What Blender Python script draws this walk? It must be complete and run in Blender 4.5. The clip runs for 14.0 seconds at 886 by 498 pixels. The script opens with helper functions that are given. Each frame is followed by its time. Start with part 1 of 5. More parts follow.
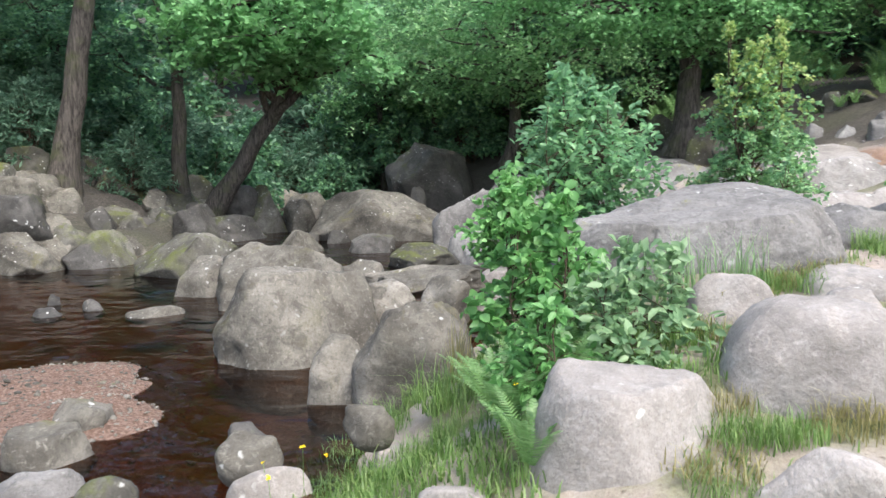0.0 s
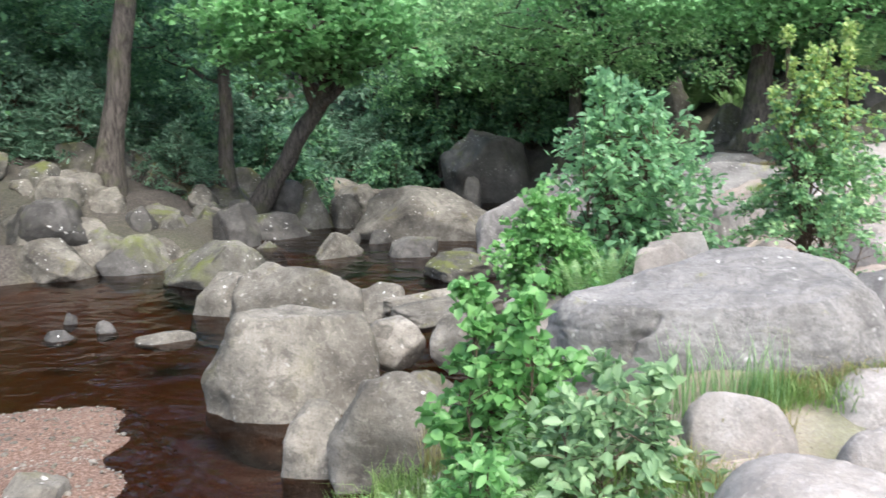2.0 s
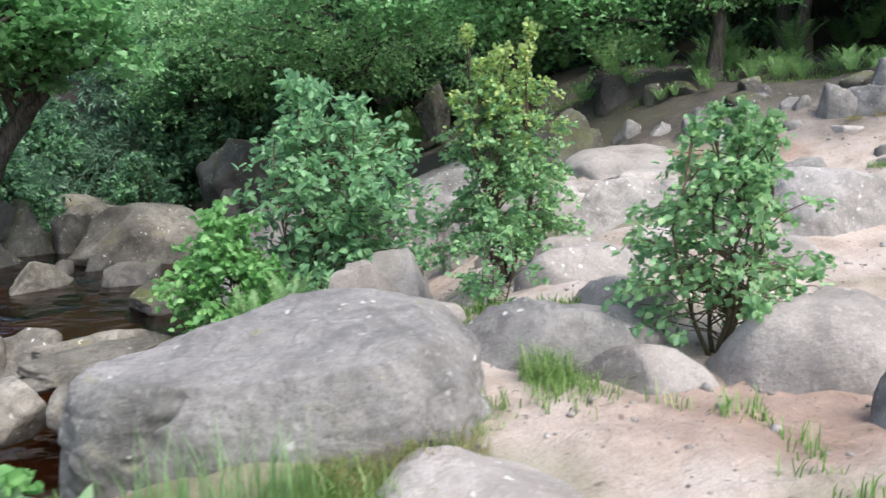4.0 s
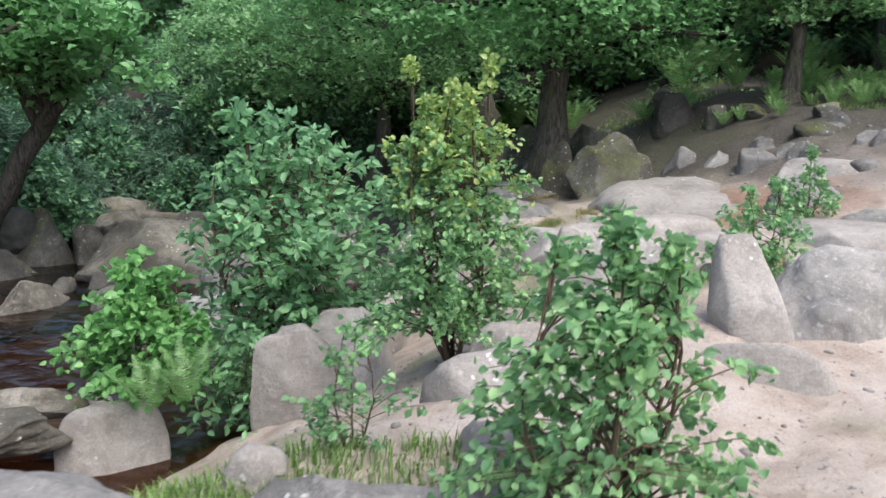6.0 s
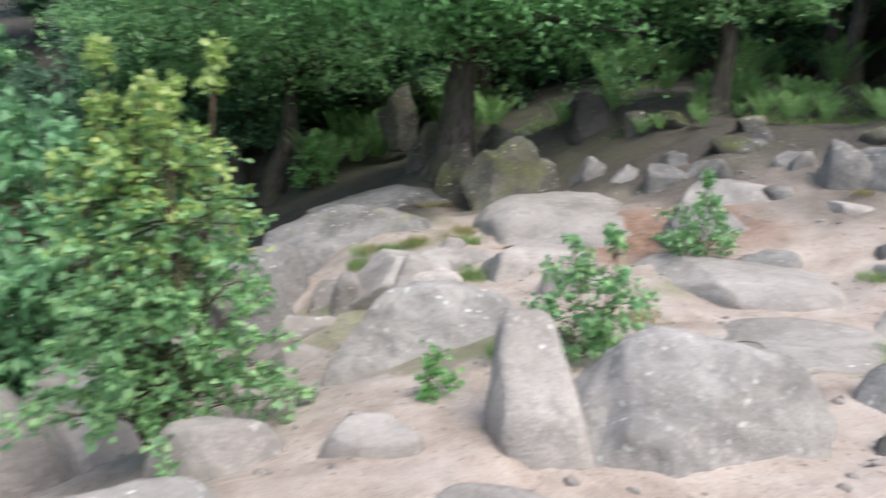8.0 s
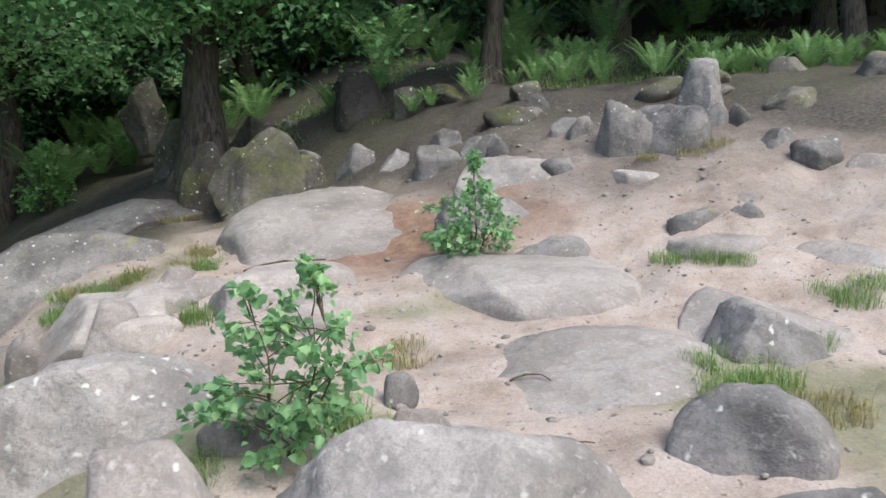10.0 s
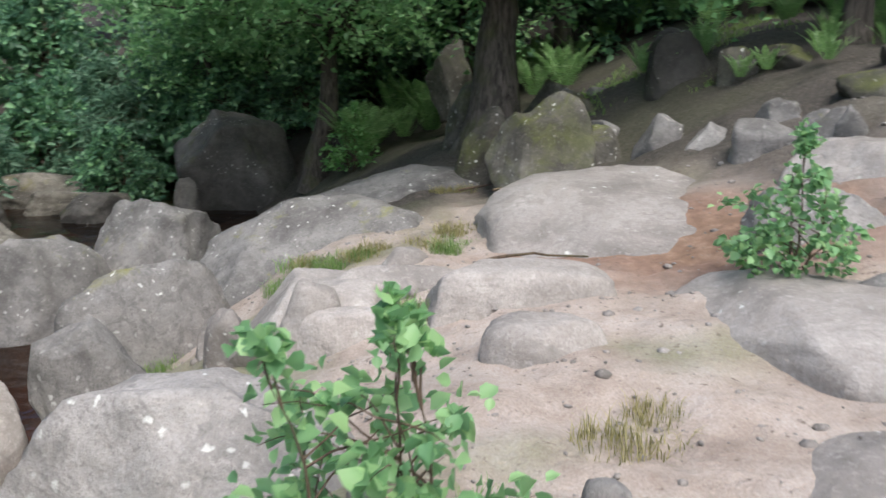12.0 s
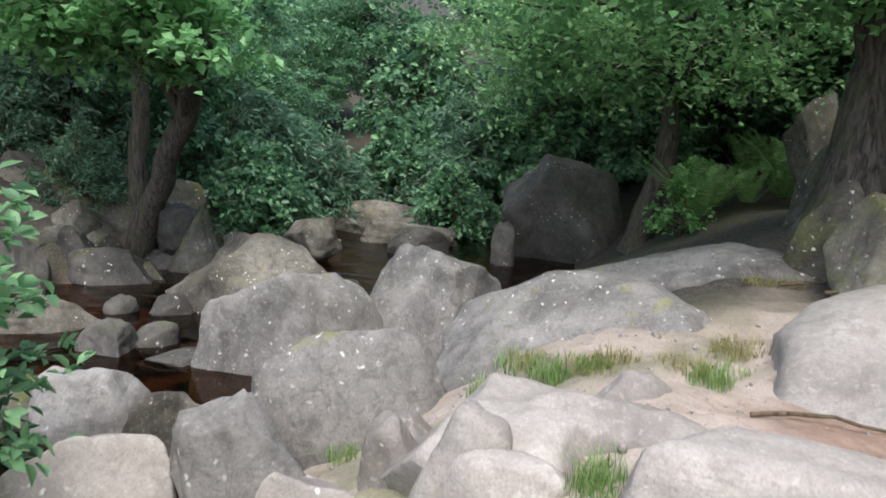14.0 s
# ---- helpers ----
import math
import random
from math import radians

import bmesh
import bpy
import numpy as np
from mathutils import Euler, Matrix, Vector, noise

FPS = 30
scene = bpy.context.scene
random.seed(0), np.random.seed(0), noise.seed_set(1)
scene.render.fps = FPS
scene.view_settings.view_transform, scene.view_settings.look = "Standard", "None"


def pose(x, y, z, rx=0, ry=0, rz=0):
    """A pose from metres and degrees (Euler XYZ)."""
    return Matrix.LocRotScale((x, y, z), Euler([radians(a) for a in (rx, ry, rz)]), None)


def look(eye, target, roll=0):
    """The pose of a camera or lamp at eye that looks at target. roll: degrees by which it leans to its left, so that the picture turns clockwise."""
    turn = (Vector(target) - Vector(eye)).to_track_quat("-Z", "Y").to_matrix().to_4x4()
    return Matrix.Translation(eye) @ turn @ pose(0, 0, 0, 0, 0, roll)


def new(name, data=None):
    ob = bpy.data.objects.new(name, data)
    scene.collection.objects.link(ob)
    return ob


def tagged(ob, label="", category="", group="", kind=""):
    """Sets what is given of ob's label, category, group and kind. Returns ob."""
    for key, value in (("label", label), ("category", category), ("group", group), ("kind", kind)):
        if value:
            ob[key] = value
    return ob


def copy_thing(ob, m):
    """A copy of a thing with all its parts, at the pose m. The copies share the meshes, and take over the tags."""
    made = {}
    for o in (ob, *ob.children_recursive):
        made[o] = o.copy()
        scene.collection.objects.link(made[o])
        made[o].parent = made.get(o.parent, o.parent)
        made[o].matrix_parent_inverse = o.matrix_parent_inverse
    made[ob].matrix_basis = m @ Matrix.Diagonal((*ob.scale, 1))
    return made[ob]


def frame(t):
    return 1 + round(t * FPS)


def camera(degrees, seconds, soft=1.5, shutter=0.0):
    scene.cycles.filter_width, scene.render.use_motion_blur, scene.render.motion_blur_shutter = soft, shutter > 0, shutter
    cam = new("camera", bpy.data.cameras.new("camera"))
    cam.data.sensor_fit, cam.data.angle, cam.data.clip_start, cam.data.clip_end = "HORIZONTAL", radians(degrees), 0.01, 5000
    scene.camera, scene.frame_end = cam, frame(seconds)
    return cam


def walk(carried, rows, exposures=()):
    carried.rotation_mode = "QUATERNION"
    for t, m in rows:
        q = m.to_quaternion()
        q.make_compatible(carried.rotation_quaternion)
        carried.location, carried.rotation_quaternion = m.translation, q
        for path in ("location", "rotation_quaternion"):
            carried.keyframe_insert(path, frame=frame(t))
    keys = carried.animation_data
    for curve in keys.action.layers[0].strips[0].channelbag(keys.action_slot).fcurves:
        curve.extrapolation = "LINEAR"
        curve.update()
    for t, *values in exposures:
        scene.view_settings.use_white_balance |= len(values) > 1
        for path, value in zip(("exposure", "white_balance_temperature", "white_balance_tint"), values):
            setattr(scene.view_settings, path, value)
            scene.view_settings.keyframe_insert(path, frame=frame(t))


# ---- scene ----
cam = camera(58.1, 14.0, shutter=0.4)
METRES, EYE, TILT, LEAN, TURN = 12.0, 2.0, -7.0, 0.0, 0.0
ROWS = [
    (0.0, 0.0, 0.0, 0.0, -0.0, 0.0, 0.0),
    (0.5, 0.0248, 0.0297, 0.0094, 3.05, -0.18, -1.09),
    (1.0, 0.0459, 0.047, 0.0373, 6.02, -0.99, -2.15),
    (1.5, 0.0442, 0.0528, 0.0471, 7.6, -1.58, -1.86),
    (2.0, 0.0464, 0.0558, 0.0487, 5.42, -2.15, -0.44),
    (2.5, 0.056, 0.0618, 0.045, 0.0, -3.05, 1.16),
    (3.0, 0.0889, 0.0772, 0.0451, -4.27, -2.96, 1.67),
    (3.5, 0.12, 0.1125, 0.0534, -7.29, -2.68, 2.26),
    (4.0, 0.1544, 0.1365, 0.0609, -7.84, -1.97, 1.93),
    (6.5, 0.3029, 0.2607, 0.1197, 1.8, -2.34, -1.33),
    (7.0, 0.3389, 0.2928, 0.1308, 3.96, -3.18, -2.23),
    (7.5, 0.3614, 0.318, 0.1338, 4.56, -4.18, -3.21),
    (8.0, 0.3891, 0.3591, 0.1387, -2.91, -3.06, -3.16),
    (8.5, 0.416, 0.3889, 0.1485, -12.51, -1.81, -1.04),
    (11.0, 0.4809, 0.5509, 0.1514, -15.48, -5.81, 4.22),
    (11.5, 0.4934, 0.5821, 0.1512, -2.85, -5.13, 1.87),
    (12.0, 0.515, 0.6101, 0.1535, 7.07, -5.26, -0.82),
    (12.5, 0.5355, 0.6462, 0.1563, 14.4, -5.5, -3.62),
    (13.0, 0.5456, 0.6744, 0.1661, 24.38, -5.8, -5.21),
    (13.5, 0.5468, 0.7057, 0.1717, 30.73, -5.4, -6.45),
    (14.0, 0.5423, 0.7396, 0.1766, 33.18, -3.97, -6.82),
]
walk(cam, [(t, pose(0, 0, EYE, TILT, LEAN, TURN) @ pose(METRES * x, METRES * y, METRES * z, 90 + pitch, roll, yaw)) for t, x, y, z, yaw, pitch, roll in ROWS],
     exposures=((0.0, 1.5), (2.0, 1.7), (4.0, 1.35), (6.5, 1.15), (8.5, 1.18), (11.0, 0.97), (12.5, 1.1), (14.0, 1.25)))

# ---- sky and sun: a bright overcast day, the clearing open to the south-east ----
world = bpy.data.worlds.new("world")
scene.world = world
world.use_nodes = True
wn = world.node_tree
sky = wn.nodes.new("ShaderNodeTexSky")
sky.sky_type = "NISHITA"
sky.sun_disc = False
sky.sun_elevation, sky.sun_rotation = radians(57), radians(150)
sky.air_density, sky.dust_density, sky.ozone_density = 1.0, 3.0, 1.0
wn.nodes["Background"].inputs["Strength"].default_value = 0.15
wn.links.new(sky.outputs[0], wn.nodes["Background"].inputs["Color"])
sun = new("sun", bpy.data.lights.new("sun", "SUN"))
sun.data.energy, sun.data.angle, sun.data.color = 1.5, radians(35), (1.0, 0.995, 0.985)
sun.matrix_world = look((7.0, -12.0, 21.4), (0, 0, 0))

# ---- materials ----
def material(name, rough=0.9):
    m = bpy.data.materials.new(name)
    m.use_nodes = True
    p = m.node_tree.nodes["Principled BSDF"]
    p.inputs["Roughness"].default_value = rough
    p.inputs["Specular IOR Level"].default_value = 0.25
    return m, m.node_tree, p


def node(nt, kind, **values):
    n = nt.nodes.new(kind)
    for key, v in values.items():
        n.inputs[key.replace("_", " ")].default_value = v
    return n


def coords(nt):
    return nt.nodes.new("ShaderNodeNewGeometry").outputs["Position"]


def grain(nt, at, scale, detail=5.0, rough=0.6, warp=0.0):
    n = node(nt, "ShaderNodeTexNoise", Scale=scale, Detail=detail, Roughness=rough, Distortion=warp)
    nt.links.new(at, n.inputs["Vector"])
    return n.outputs["Fac"]


def ramp(nt, fac, stops):
    n = nt.nodes.new("ShaderNodeValToRGB")
    while len(n.color_ramp.elements) < len(stops):
        n.color_ramp.elements.new(0.5)
    for e, (pos, c) in zip(n.color_ramp.elements, stops):
        e.position, e.color = pos, (*c, 1) if len(c) == 3 else c
    nt.links.new(fac, n.inputs["Fac"])
    return n.outputs["Color"]


def mask(nt, fac, a, b):
    n = node(nt, "ShaderNodeMapRange", From_Min=a, From_Max=b)
    nt.links.new(fac, n.inputs["Value"])
    return n.outputs["Result"]


def times(nt, a, b):
    n = nt.nodes.new("ShaderNodeMath")
    n.operation = "MULTIPLY"
    for k, v in enumerate((a, b)):
        if isinstance(v, float):
            n.inputs[k].default_value = v
        else:
            nt.links.new(v, n.inputs[k])
    return n.outputs[0]


def blend(nt, fac, a, b, how="MIX"):
    n = nt.nodes.new("ShaderNodeMix")
    n.data_type, n.blend_type = "RGBA", how
    for key, v in ((0, fac), (6, a), (7, b)):
        if isinstance(v, tuple):
            n.inputs[key].default_value = (*v, 1)
        elif isinstance(v, float):
            n.inputs[key].default_value = v
        else:
            nt.links.new(v, n.inputs[key])
    return n.outputs[2]


def bump(nt, p, parts):
    last = None
    for fac, strength, dist in parts:
        b = node(nt, "ShaderNodeBump", Strength=strength, Distance=dist)
        nt.links.new(fac, b.inputs["Height"])
        if last:
            nt.links.new(last, b.inputs["Normal"])
        last = b.outputs[0]
    nt.links.new(last, p.inputs["Normal"])


def upness(nt, a, b):
    g = nt.nodes.new("ShaderNodeNewGeometry")
    s = nt.nodes.new("ShaderNodeSeparateXYZ")
    nt.links.new(g.outputs["Normal"], s.inputs[0])
    return mask(nt, s.outputs["Z"], a, b)


def rock_material(name, dark, mid, pale, lichen=0.5, moss=0.0, moss_colour=(0.12, 0.12, 0.03), rough=0.92):
    m, nt, p = material(name, rough)
    at = coords(nt)
    info = nt.nodes.new("ShaderNodeObjectInfo")
    broad, fine = grain(nt, at, 1.3, 6, 0.62, 0.4), grain(nt, at, 55, 5, 0.7)
    c = ramp(nt, broad, [(0.34, dark), (0.48, mid), (0.66, pale)])
    c = blend(nt, mask(nt, fine, 0.3, 0.75), blend(nt, 0.5, c, (0.42, 0.40, 0.38), "MULTIPLY"), c)
    speck = grain(nt, at, 190, 2, 0.5)
    c = blend(nt, times(nt, mask(nt, speck, 0.58, 0.7), 0.35), c, (0.07, 0.065, 0.06))
    # blotches a hand wide, and speckles a finger wide
    c = blend(nt, times(nt, mask(nt, grain(nt, at, 6.5, 6, 0.68, 0.8), 0.5, 0.62), 0.55), c, dark)
    c = blend(nt, times(nt, mask(nt, grain(nt, at, 24, 5, 0.7, 0.4), 0.55, 0.66), 0.45), c, pale)
    c = blend(nt, times(nt, mask(nt, grain(nt, at, 33, 4, 0.65), 0.57, 0.66), 0.5), c, dark)
    # rusty and grey streaks
    c = blend(nt, times(nt, mask(nt, grain(nt, at, 3.1, 7, 0.7, 1.2), 0.5, 0.75), 0.55), c, dark)
    # each stone a little its own shade
    tone = node(nt, "ShaderNodeHueSaturation")
    nt.links.new(mask_range(nt, info.outputs["Random"], 0.82, 1.16), tone.inputs["Value"])
    nt.links.new(c, tone.inputs["Color"])
    c = tone.outputs[0]
    if moss:
        g = times(nt, mask(nt, grain(nt, at, 2.2, 6, 0.7, 0.5), 0.62 - 0.25 * moss, 0.74 - 0.2 * moss), upness(nt, 0.0, 0.8))
        c = blend(nt, times(nt, g, 0.85), c, blend(nt, fine, moss_colour, tuple(v * 2.2 for v in moss_colour)))
    if lichen:
        v = node(nt, "ShaderNodeTexVoronoi", Scale=10.0)
        warp = nt.nodes.new("ShaderNodeVectorMath")
        warp.operation = "ADD"
        wob = node(nt, "ShaderNodeTexNoise", Scale=14.0, Detail=3.0)
        nt.links.new(at, wob.inputs["Vector"])
        sc = nt.nodes.new("ShaderNodeVectorMath")
        sc.operation = "SCALE"
        sc.inputs["Scale"].default_value = 0.09
        nt.links.new(wob.outputs["Color"], sc.inputs[0])
        nt.links.new(at, warp.inputs[0])
        nt.links.new(sc.outputs[0], warp.inputs[1])
        nt.links.new(warp.outputs[0], v.inputs["Vector"])
        spot = times(nt, mask(nt, v.outputs["Distance"], 0.2, 0.1), mask(nt, grain(nt, at, 1.7, 3), 0.6 - 0.22 * lichen, 0.64))
        c = blend(nt, times(nt, spot, 0.85), c, (0.6, 0.6, 0.56))
    nt.links.new(c, p.inputs["Base Color"])
    pits = node(nt, "ShaderNodeTexVoronoi", Scale=24.0)
    nt.links.new(at, pits.inputs["Vector"])
    bump(nt, p, [(mask(nt, pits.outputs["Distance"], 0.0, 0.25), 0.2, 0.012), (grain(nt, at, 7, 7, 0.7), 0.55, 0.05), (fine, 0.35, 0.006)])
    return m


def mask_range(nt, fac, a, b):
    n = node(nt, "ShaderNodeMapRange", To_Min=a, To_Max=b)
    nt.links.new(fac, n.inputs["Value"])
    return n.outputs["Result"]


PALE_ROCK = rock_material("trodden_gritstone", (0.199, 0.182, 0.165), (0.335, 0.308, 0.283), (0.427, 0.398, 0.369), 0.3)
GREY_ROCK = rock_material("weathered_gritstone", (0.0924, 0.089, 0.084), (0.21, 0.202, 0.192), (0.311, 0.3, 0.284), 0.8, 0.12)
SPECKLED_ROCK = rock_material("lichened_pale_gritstone", (0.15, 0.143, 0.134), (0.30, 0.283, 0.265), (0.40, 0.378, 0.355), 1.0)
STREAM_ROCK = rock_material("stream_gritstone", (0.0609, 0.0551, 0.0464), (0.152, 0.141, 0.117), (0.29, 0.27, 0.232), 0.55, 0.2, (0.075, 0.07, 0.025))
# about half as bright as the stream stone, and a little less rough
DARK_ROCK = rock_material("dark_gritstone", (0.04, 0.038, 0.035), (0.08, 0.076, 0.069), (0.14, 0.132, 0.12), 0.45, 0.3, (0.05, 0.056, 0.018), 0.75)
MOSSY_ROCK = rock_material("mossy_gritstone", (0.05, 0.047, 0.04), (0.11, 0.104, 0.088), (0.21, 0.2, 0.175), 0.9, 0.65, (0.06, 0.068, 0.018))


def ground_material():
    m, nt, p = material("bank_ground", 0.95)
    at = coords(nt)
    sand = ramp(nt, grain(nt, at, 2.4, 7, 0.65), [(0.3, (0.27, 0.222, 0.185)), (0.5, (0.405, 0.352, 0.305)), (0.7, (0.48, 0.435, 0.395))])
    grit = grain(nt, at, 70, 5, 0.75)
    sand = blend(nt, mask(nt, grit, 0.35, 0.7), blend(nt, 0.6, sand, (0.5, 0.42, 0.38), "MULTIPLY"), sand)
    litter = ramp(nt, grain(nt, at, 26, 6, 0.7), [(0.3, (0.026, 0.023, 0.02)), (0.55, (0.07, 0.062, 0.053)), (0.75, (0.15, 0.132, 0.115))])
    turf = ramp(nt, grain(nt, at, 40, 4, 0.7), [(0.3, (0.04, 0.06, 0.018)), (0.7, (0.12, 0.16, 0.045))])
    sep = nt.nodes.new("ShaderNodeSeparateXYZ")
    nt.links.new(at, sep.inputs[0])
    vc = nt.nodes.new("ShaderNodeVertexColor")
    vc.layer_name = "cover"
    split = nt.nodes.new("ShaderNodeSeparateColor")
    nt.links.new(vc.outputs["Color"], split.inputs[0])
    c = blend(nt, split.outputs["Red"], sand, litter)
    c = blend(nt, split.outputs["Green"], c, turf)
    gravel = ramp(nt, grain(nt, at, 45, 5, 0.7), [(0.3, (0.06, 0.035, 0.024)), (0.5, (0.15, 0.095, 0.07)), (0.7, (0.27, 0.205, 0.17))])
    c = blend(nt, split.outputs["Blue"], c, gravel)
    soil = ramp(nt, grain(nt, at, 8, 6, 0.7), [(0.3, (0.12, 0.065, 0.042)), (0.55, (0.22, 0.13, 0.09)), (0.75, (0.33, 0.23, 0.175))])
    c = blend(nt, vc.outputs["Alpha"], c, soil)
    # dark grit, twigs and leaf scraps trodden into the sand
    c = blend(nt, times(nt, mask(nt, grain(nt, at, 21, 3, 0.5), 0.64, 0.72), 0.7), c, (0.09, 0.07, 0.055))
    nt.links.new(c, p.inputs["Base Color"])
    bump(nt, p, [(grain(nt, at, 1.8, 6, 0.6), 0.6, 0.12), (grain(nt, at, 5, 6, 0.6), 0.5, 0.06), (grit, 0.5, 0.012)])
    return m


GROUND = ground_material()


def water_material():
    """Clear peat-stained water: a glossy skin over a brown tint."""
    m, nt, p = material("peaty_water", 0.03)
    at = coords(nt)
    stretch = node(nt, "ShaderNodeMapping", Rotation=(0, 0, 0.6), Scale=(1.0, 1.4, 1.0))
    nt.links.new(at, stretch.inputs["Vector"])
    bump(nt, p, [(grain(nt, stretch.outputs[0], 1.6, 2, 0.5, 0.5), 0.7, 0.07), (grain(nt, stretch.outputs[0], 8, 3, 0.5, 0.6), 0.5, 0.012)])
    skin = p.inputs["Normal"].links[0].from_socket
    tint = node(nt, "ShaderNodeBsdfTransparent", Color=(0.36, 0.225, 0.13, 1))
    gloss = node(nt, "ShaderNodeBsdfGlossy", Roughness=0.03)
    fresnel = node(nt, "ShaderNodeFresnel", IOR=1.33)
    mix = nt.nodes.new("ShaderNodeMixShader")
    nt.links.new(skin, gloss.inputs["Normal"])
    nt.links.new(skin, fresnel.inputs["Normal"])
    nt.links.new(fresnel.outputs[0], mix.inputs[0])
    nt.links.new(tint.outputs[0], mix.inputs[1])
    nt.links.new(gloss.outputs[0], mix.inputs[2])
    nt.links.new(mix.outputs[0], nt.nodes["Material Output"].inputs["Surface"])
    nt.nodes.remove(p)
    return m


PEAT_WATER = water_material()


def leaf_material(name, dark, mid, pale, glow=0.5):
    m, nt, p = material(name, 0.42)
    g = nt.nodes.new("ShaderNodeNewGeometry")
    c = ramp(nt, g.outputs["Random Per Island"], [(0.0, dark), (0.55, mid), (1.0, pale)])
    at = g.outputs["Position"]
    c = blend(nt, times(nt, mask(nt, grain(nt, at, 0.9, 3), 0.4, 0.65), 0.5), c, dark)
    nt.links.new(c, p.inputs["Base Color"])
    p.inputs["Specular IOR Level"].default_value = 0.5
    tr = nt.nodes.new("ShaderNodeBsdfTranslucent")
    nt.links.new(c, tr.inputs["Color"])
    mix = nt.nodes.new("ShaderNodeMixShader")
    mix.inputs[0].default_value = glow
    nt.links.new(p.outputs[0], mix.inputs[1])
    nt.links.new(tr.outputs[0], mix.inputs[2])
    nt.links.new(mix.outputs[0], nt.nodes["Material Output"].inputs["Surface"])
    return m


OAK_LEAF = leaf_material("oak_leaf", (0.116, 0.244, 0.104), (0.232, 0.463, 0.187), (0.394, 0.6, 0.287))
WOOD_LEAF = leaf_material("woodland_leaf", (0.0667, 0.155, 0.0954), (0.147, 0.309, 0.168), (0.267, 0.505, 0.238))
BRIGHT_LEAF = leaf_material("sunlit_oak_leaf", (0.117, 0.275, 0.101), (0.209, 0.454, 0.175), (0.326, 0.619, 0.275))
BLUE_LEAF = leaf_material("rowan_leaf", (0.134, 0.28, 0.141), (0.218, 0.436, 0.213), (0.364, 0.63, 0.308))
RHODO_LEAF = leaf_material("rhododendron_leaf", (0.078, 0.166, 0.101), (0.146, 0.273, 0.174), (0.254, 0.410, 0.274))
BIRCH_LEAF = leaf_material("birch_leaf", (0.138, 0.294, 0.136), (0.241, 0.449, 0.2), (0.414, 0.637, 0.289))
WILLOW_LEAF = leaf_material("willow_leaf", (0.163, 0.288, 0.144), (0.263, 0.413, 0.210), (0.400, 0.562, 0.315))
YELLOW_LEAF = leaf_material("young_birch_leaf", (0.225, 0.362, 0.105), (0.362, 0.500, 0.158), (0.525, 0.600, 0.236))
ALDER_LEAF = leaf_material("alder_leaf", (0.107, 0.276, 0.0825), (0.201, 0.439, 0.139), (0.34, 0.617, 0.247))
FERN_LEAF = leaf_material("fern_frond", (0.123, 0.247, 0.088), (0.21, 0.377, 0.131), (0.321, 0.494, 0.22))
GRASS = leaf_material("grass_blade", (0.11, 0.20, 0.05), (0.20, 0.34, 0.09), (0.34, 0.44, 0.17))
DRY_GRASS = leaf_material("dry_grass_blade", (0.20, 0.19, 0.07), (0.32, 0.29, 0.12), (0.45, 0.40, 0.2))


def bark_material(name, dark, pale):
    m, nt, p = material(name, 0.95)
    at = coords(nt)
    st = node(nt, "ShaderNodeMapping", Scale=(22.0, 22.0, 3.5))
    nt.links.new(at, st.inputs["Vector"])
    ridge = grain(nt, st.outputs[0], 1.0, 5, 0.65, 0.6)
    c = ramp(nt, ridge, [(0.35, dark), (0.65, pale)])
    c = blend(nt, times(nt, mask(nt, grain(nt, at, 2.5, 5), 0.5, 0.7), 0.6), c, (0.07, 0.08, 0.03))
    nt.links.new(c, p.inputs["Base Color"])
    bump(nt, p, [(ridge, 0.9, 0.03)])
    return m


BARK = bark_material("oak_bark", (0.025, 0.022, 0.019), (0.12, 0.104, 0.09))
TWIG = bark_material("twig_bark", (0.05, 0.035, 0.025), (0.14, 0.1, 0.07))

# ---- the lie of the land ----
WATER = 0.2


def ss(a, b, v):
    v = min(1.0, max(0.0, (v - a) / (b - a)))
    return v * v * (3 - 2 * v)


STREAM = ((-12.0, 4.5, 4.5), (-5.4, 6.2, 4.5), (-3.4, 9.2, 3.2), (-1.6, 12.3, 3.0), (-1.1, 16.5, 2.6), (-2.6, 21.5, 2.6), (-9.0, 30.0, 2.4))


def shore(x, y):
    """Metres from the water's edge: negative in the stream."""
    best = 1e9
    for (ax, ay, aw), (bx, by, bw) in zip(STREAM, STREAM[1:]):
        dx, dy = bx - ax, by - ay
        k = min(1.0, max(0.0, ((x - ax) * dx + (y - ay) * dy) / (dx * dx + dy * dy)))
        best = min(best, math.hypot(x - ax - k * dx, y - ay - k * dy) - aw - k * (bw - aw))
    return best


def far_side(x, y):
    """True on the bank across the stream."""
    return x < -1.7 + (0.25 * (y - 12) if y < 12 else -0.5 * (y - 14)) and y > 6


def height(x, y):
    s = shore(x, y)
    if far_side(x, y):
        land = 0.35 + 0.25 * ss(0.3, 1.5, s) + 0.8 * ss(1.8, 4.0, s) + 0.16 * max(0.0, s - 3.5)
    else:
        land = 0.62 + 0.72 * ss(1.2, 6.2, y + 0.55 * x) + 0.3 * ss(6, 9, y)
        land += 1.55 * ss(11, 20, y + 0.9 * (x - 6)) * ss(5, 10, x) + 0.5 * ss(16.5, 19.5, y) * ss(3.5, 5.5, x)
        land += 0.10 * max(0.0, y + 0.3 * x - 23) + 0.22 * max(0.0, y + 0.3 * x - 30) + 0.05 * max(0.0, x - 10)
    bed = -0.22
    wide = 1.3 if far_side(x, y) else 2.7 + 2.3 * ss(5.0, 8.0, y) - 1.2 * ss(11, 14, y)
    return bed + (land - bed) * ss(-0.5, wide, s)

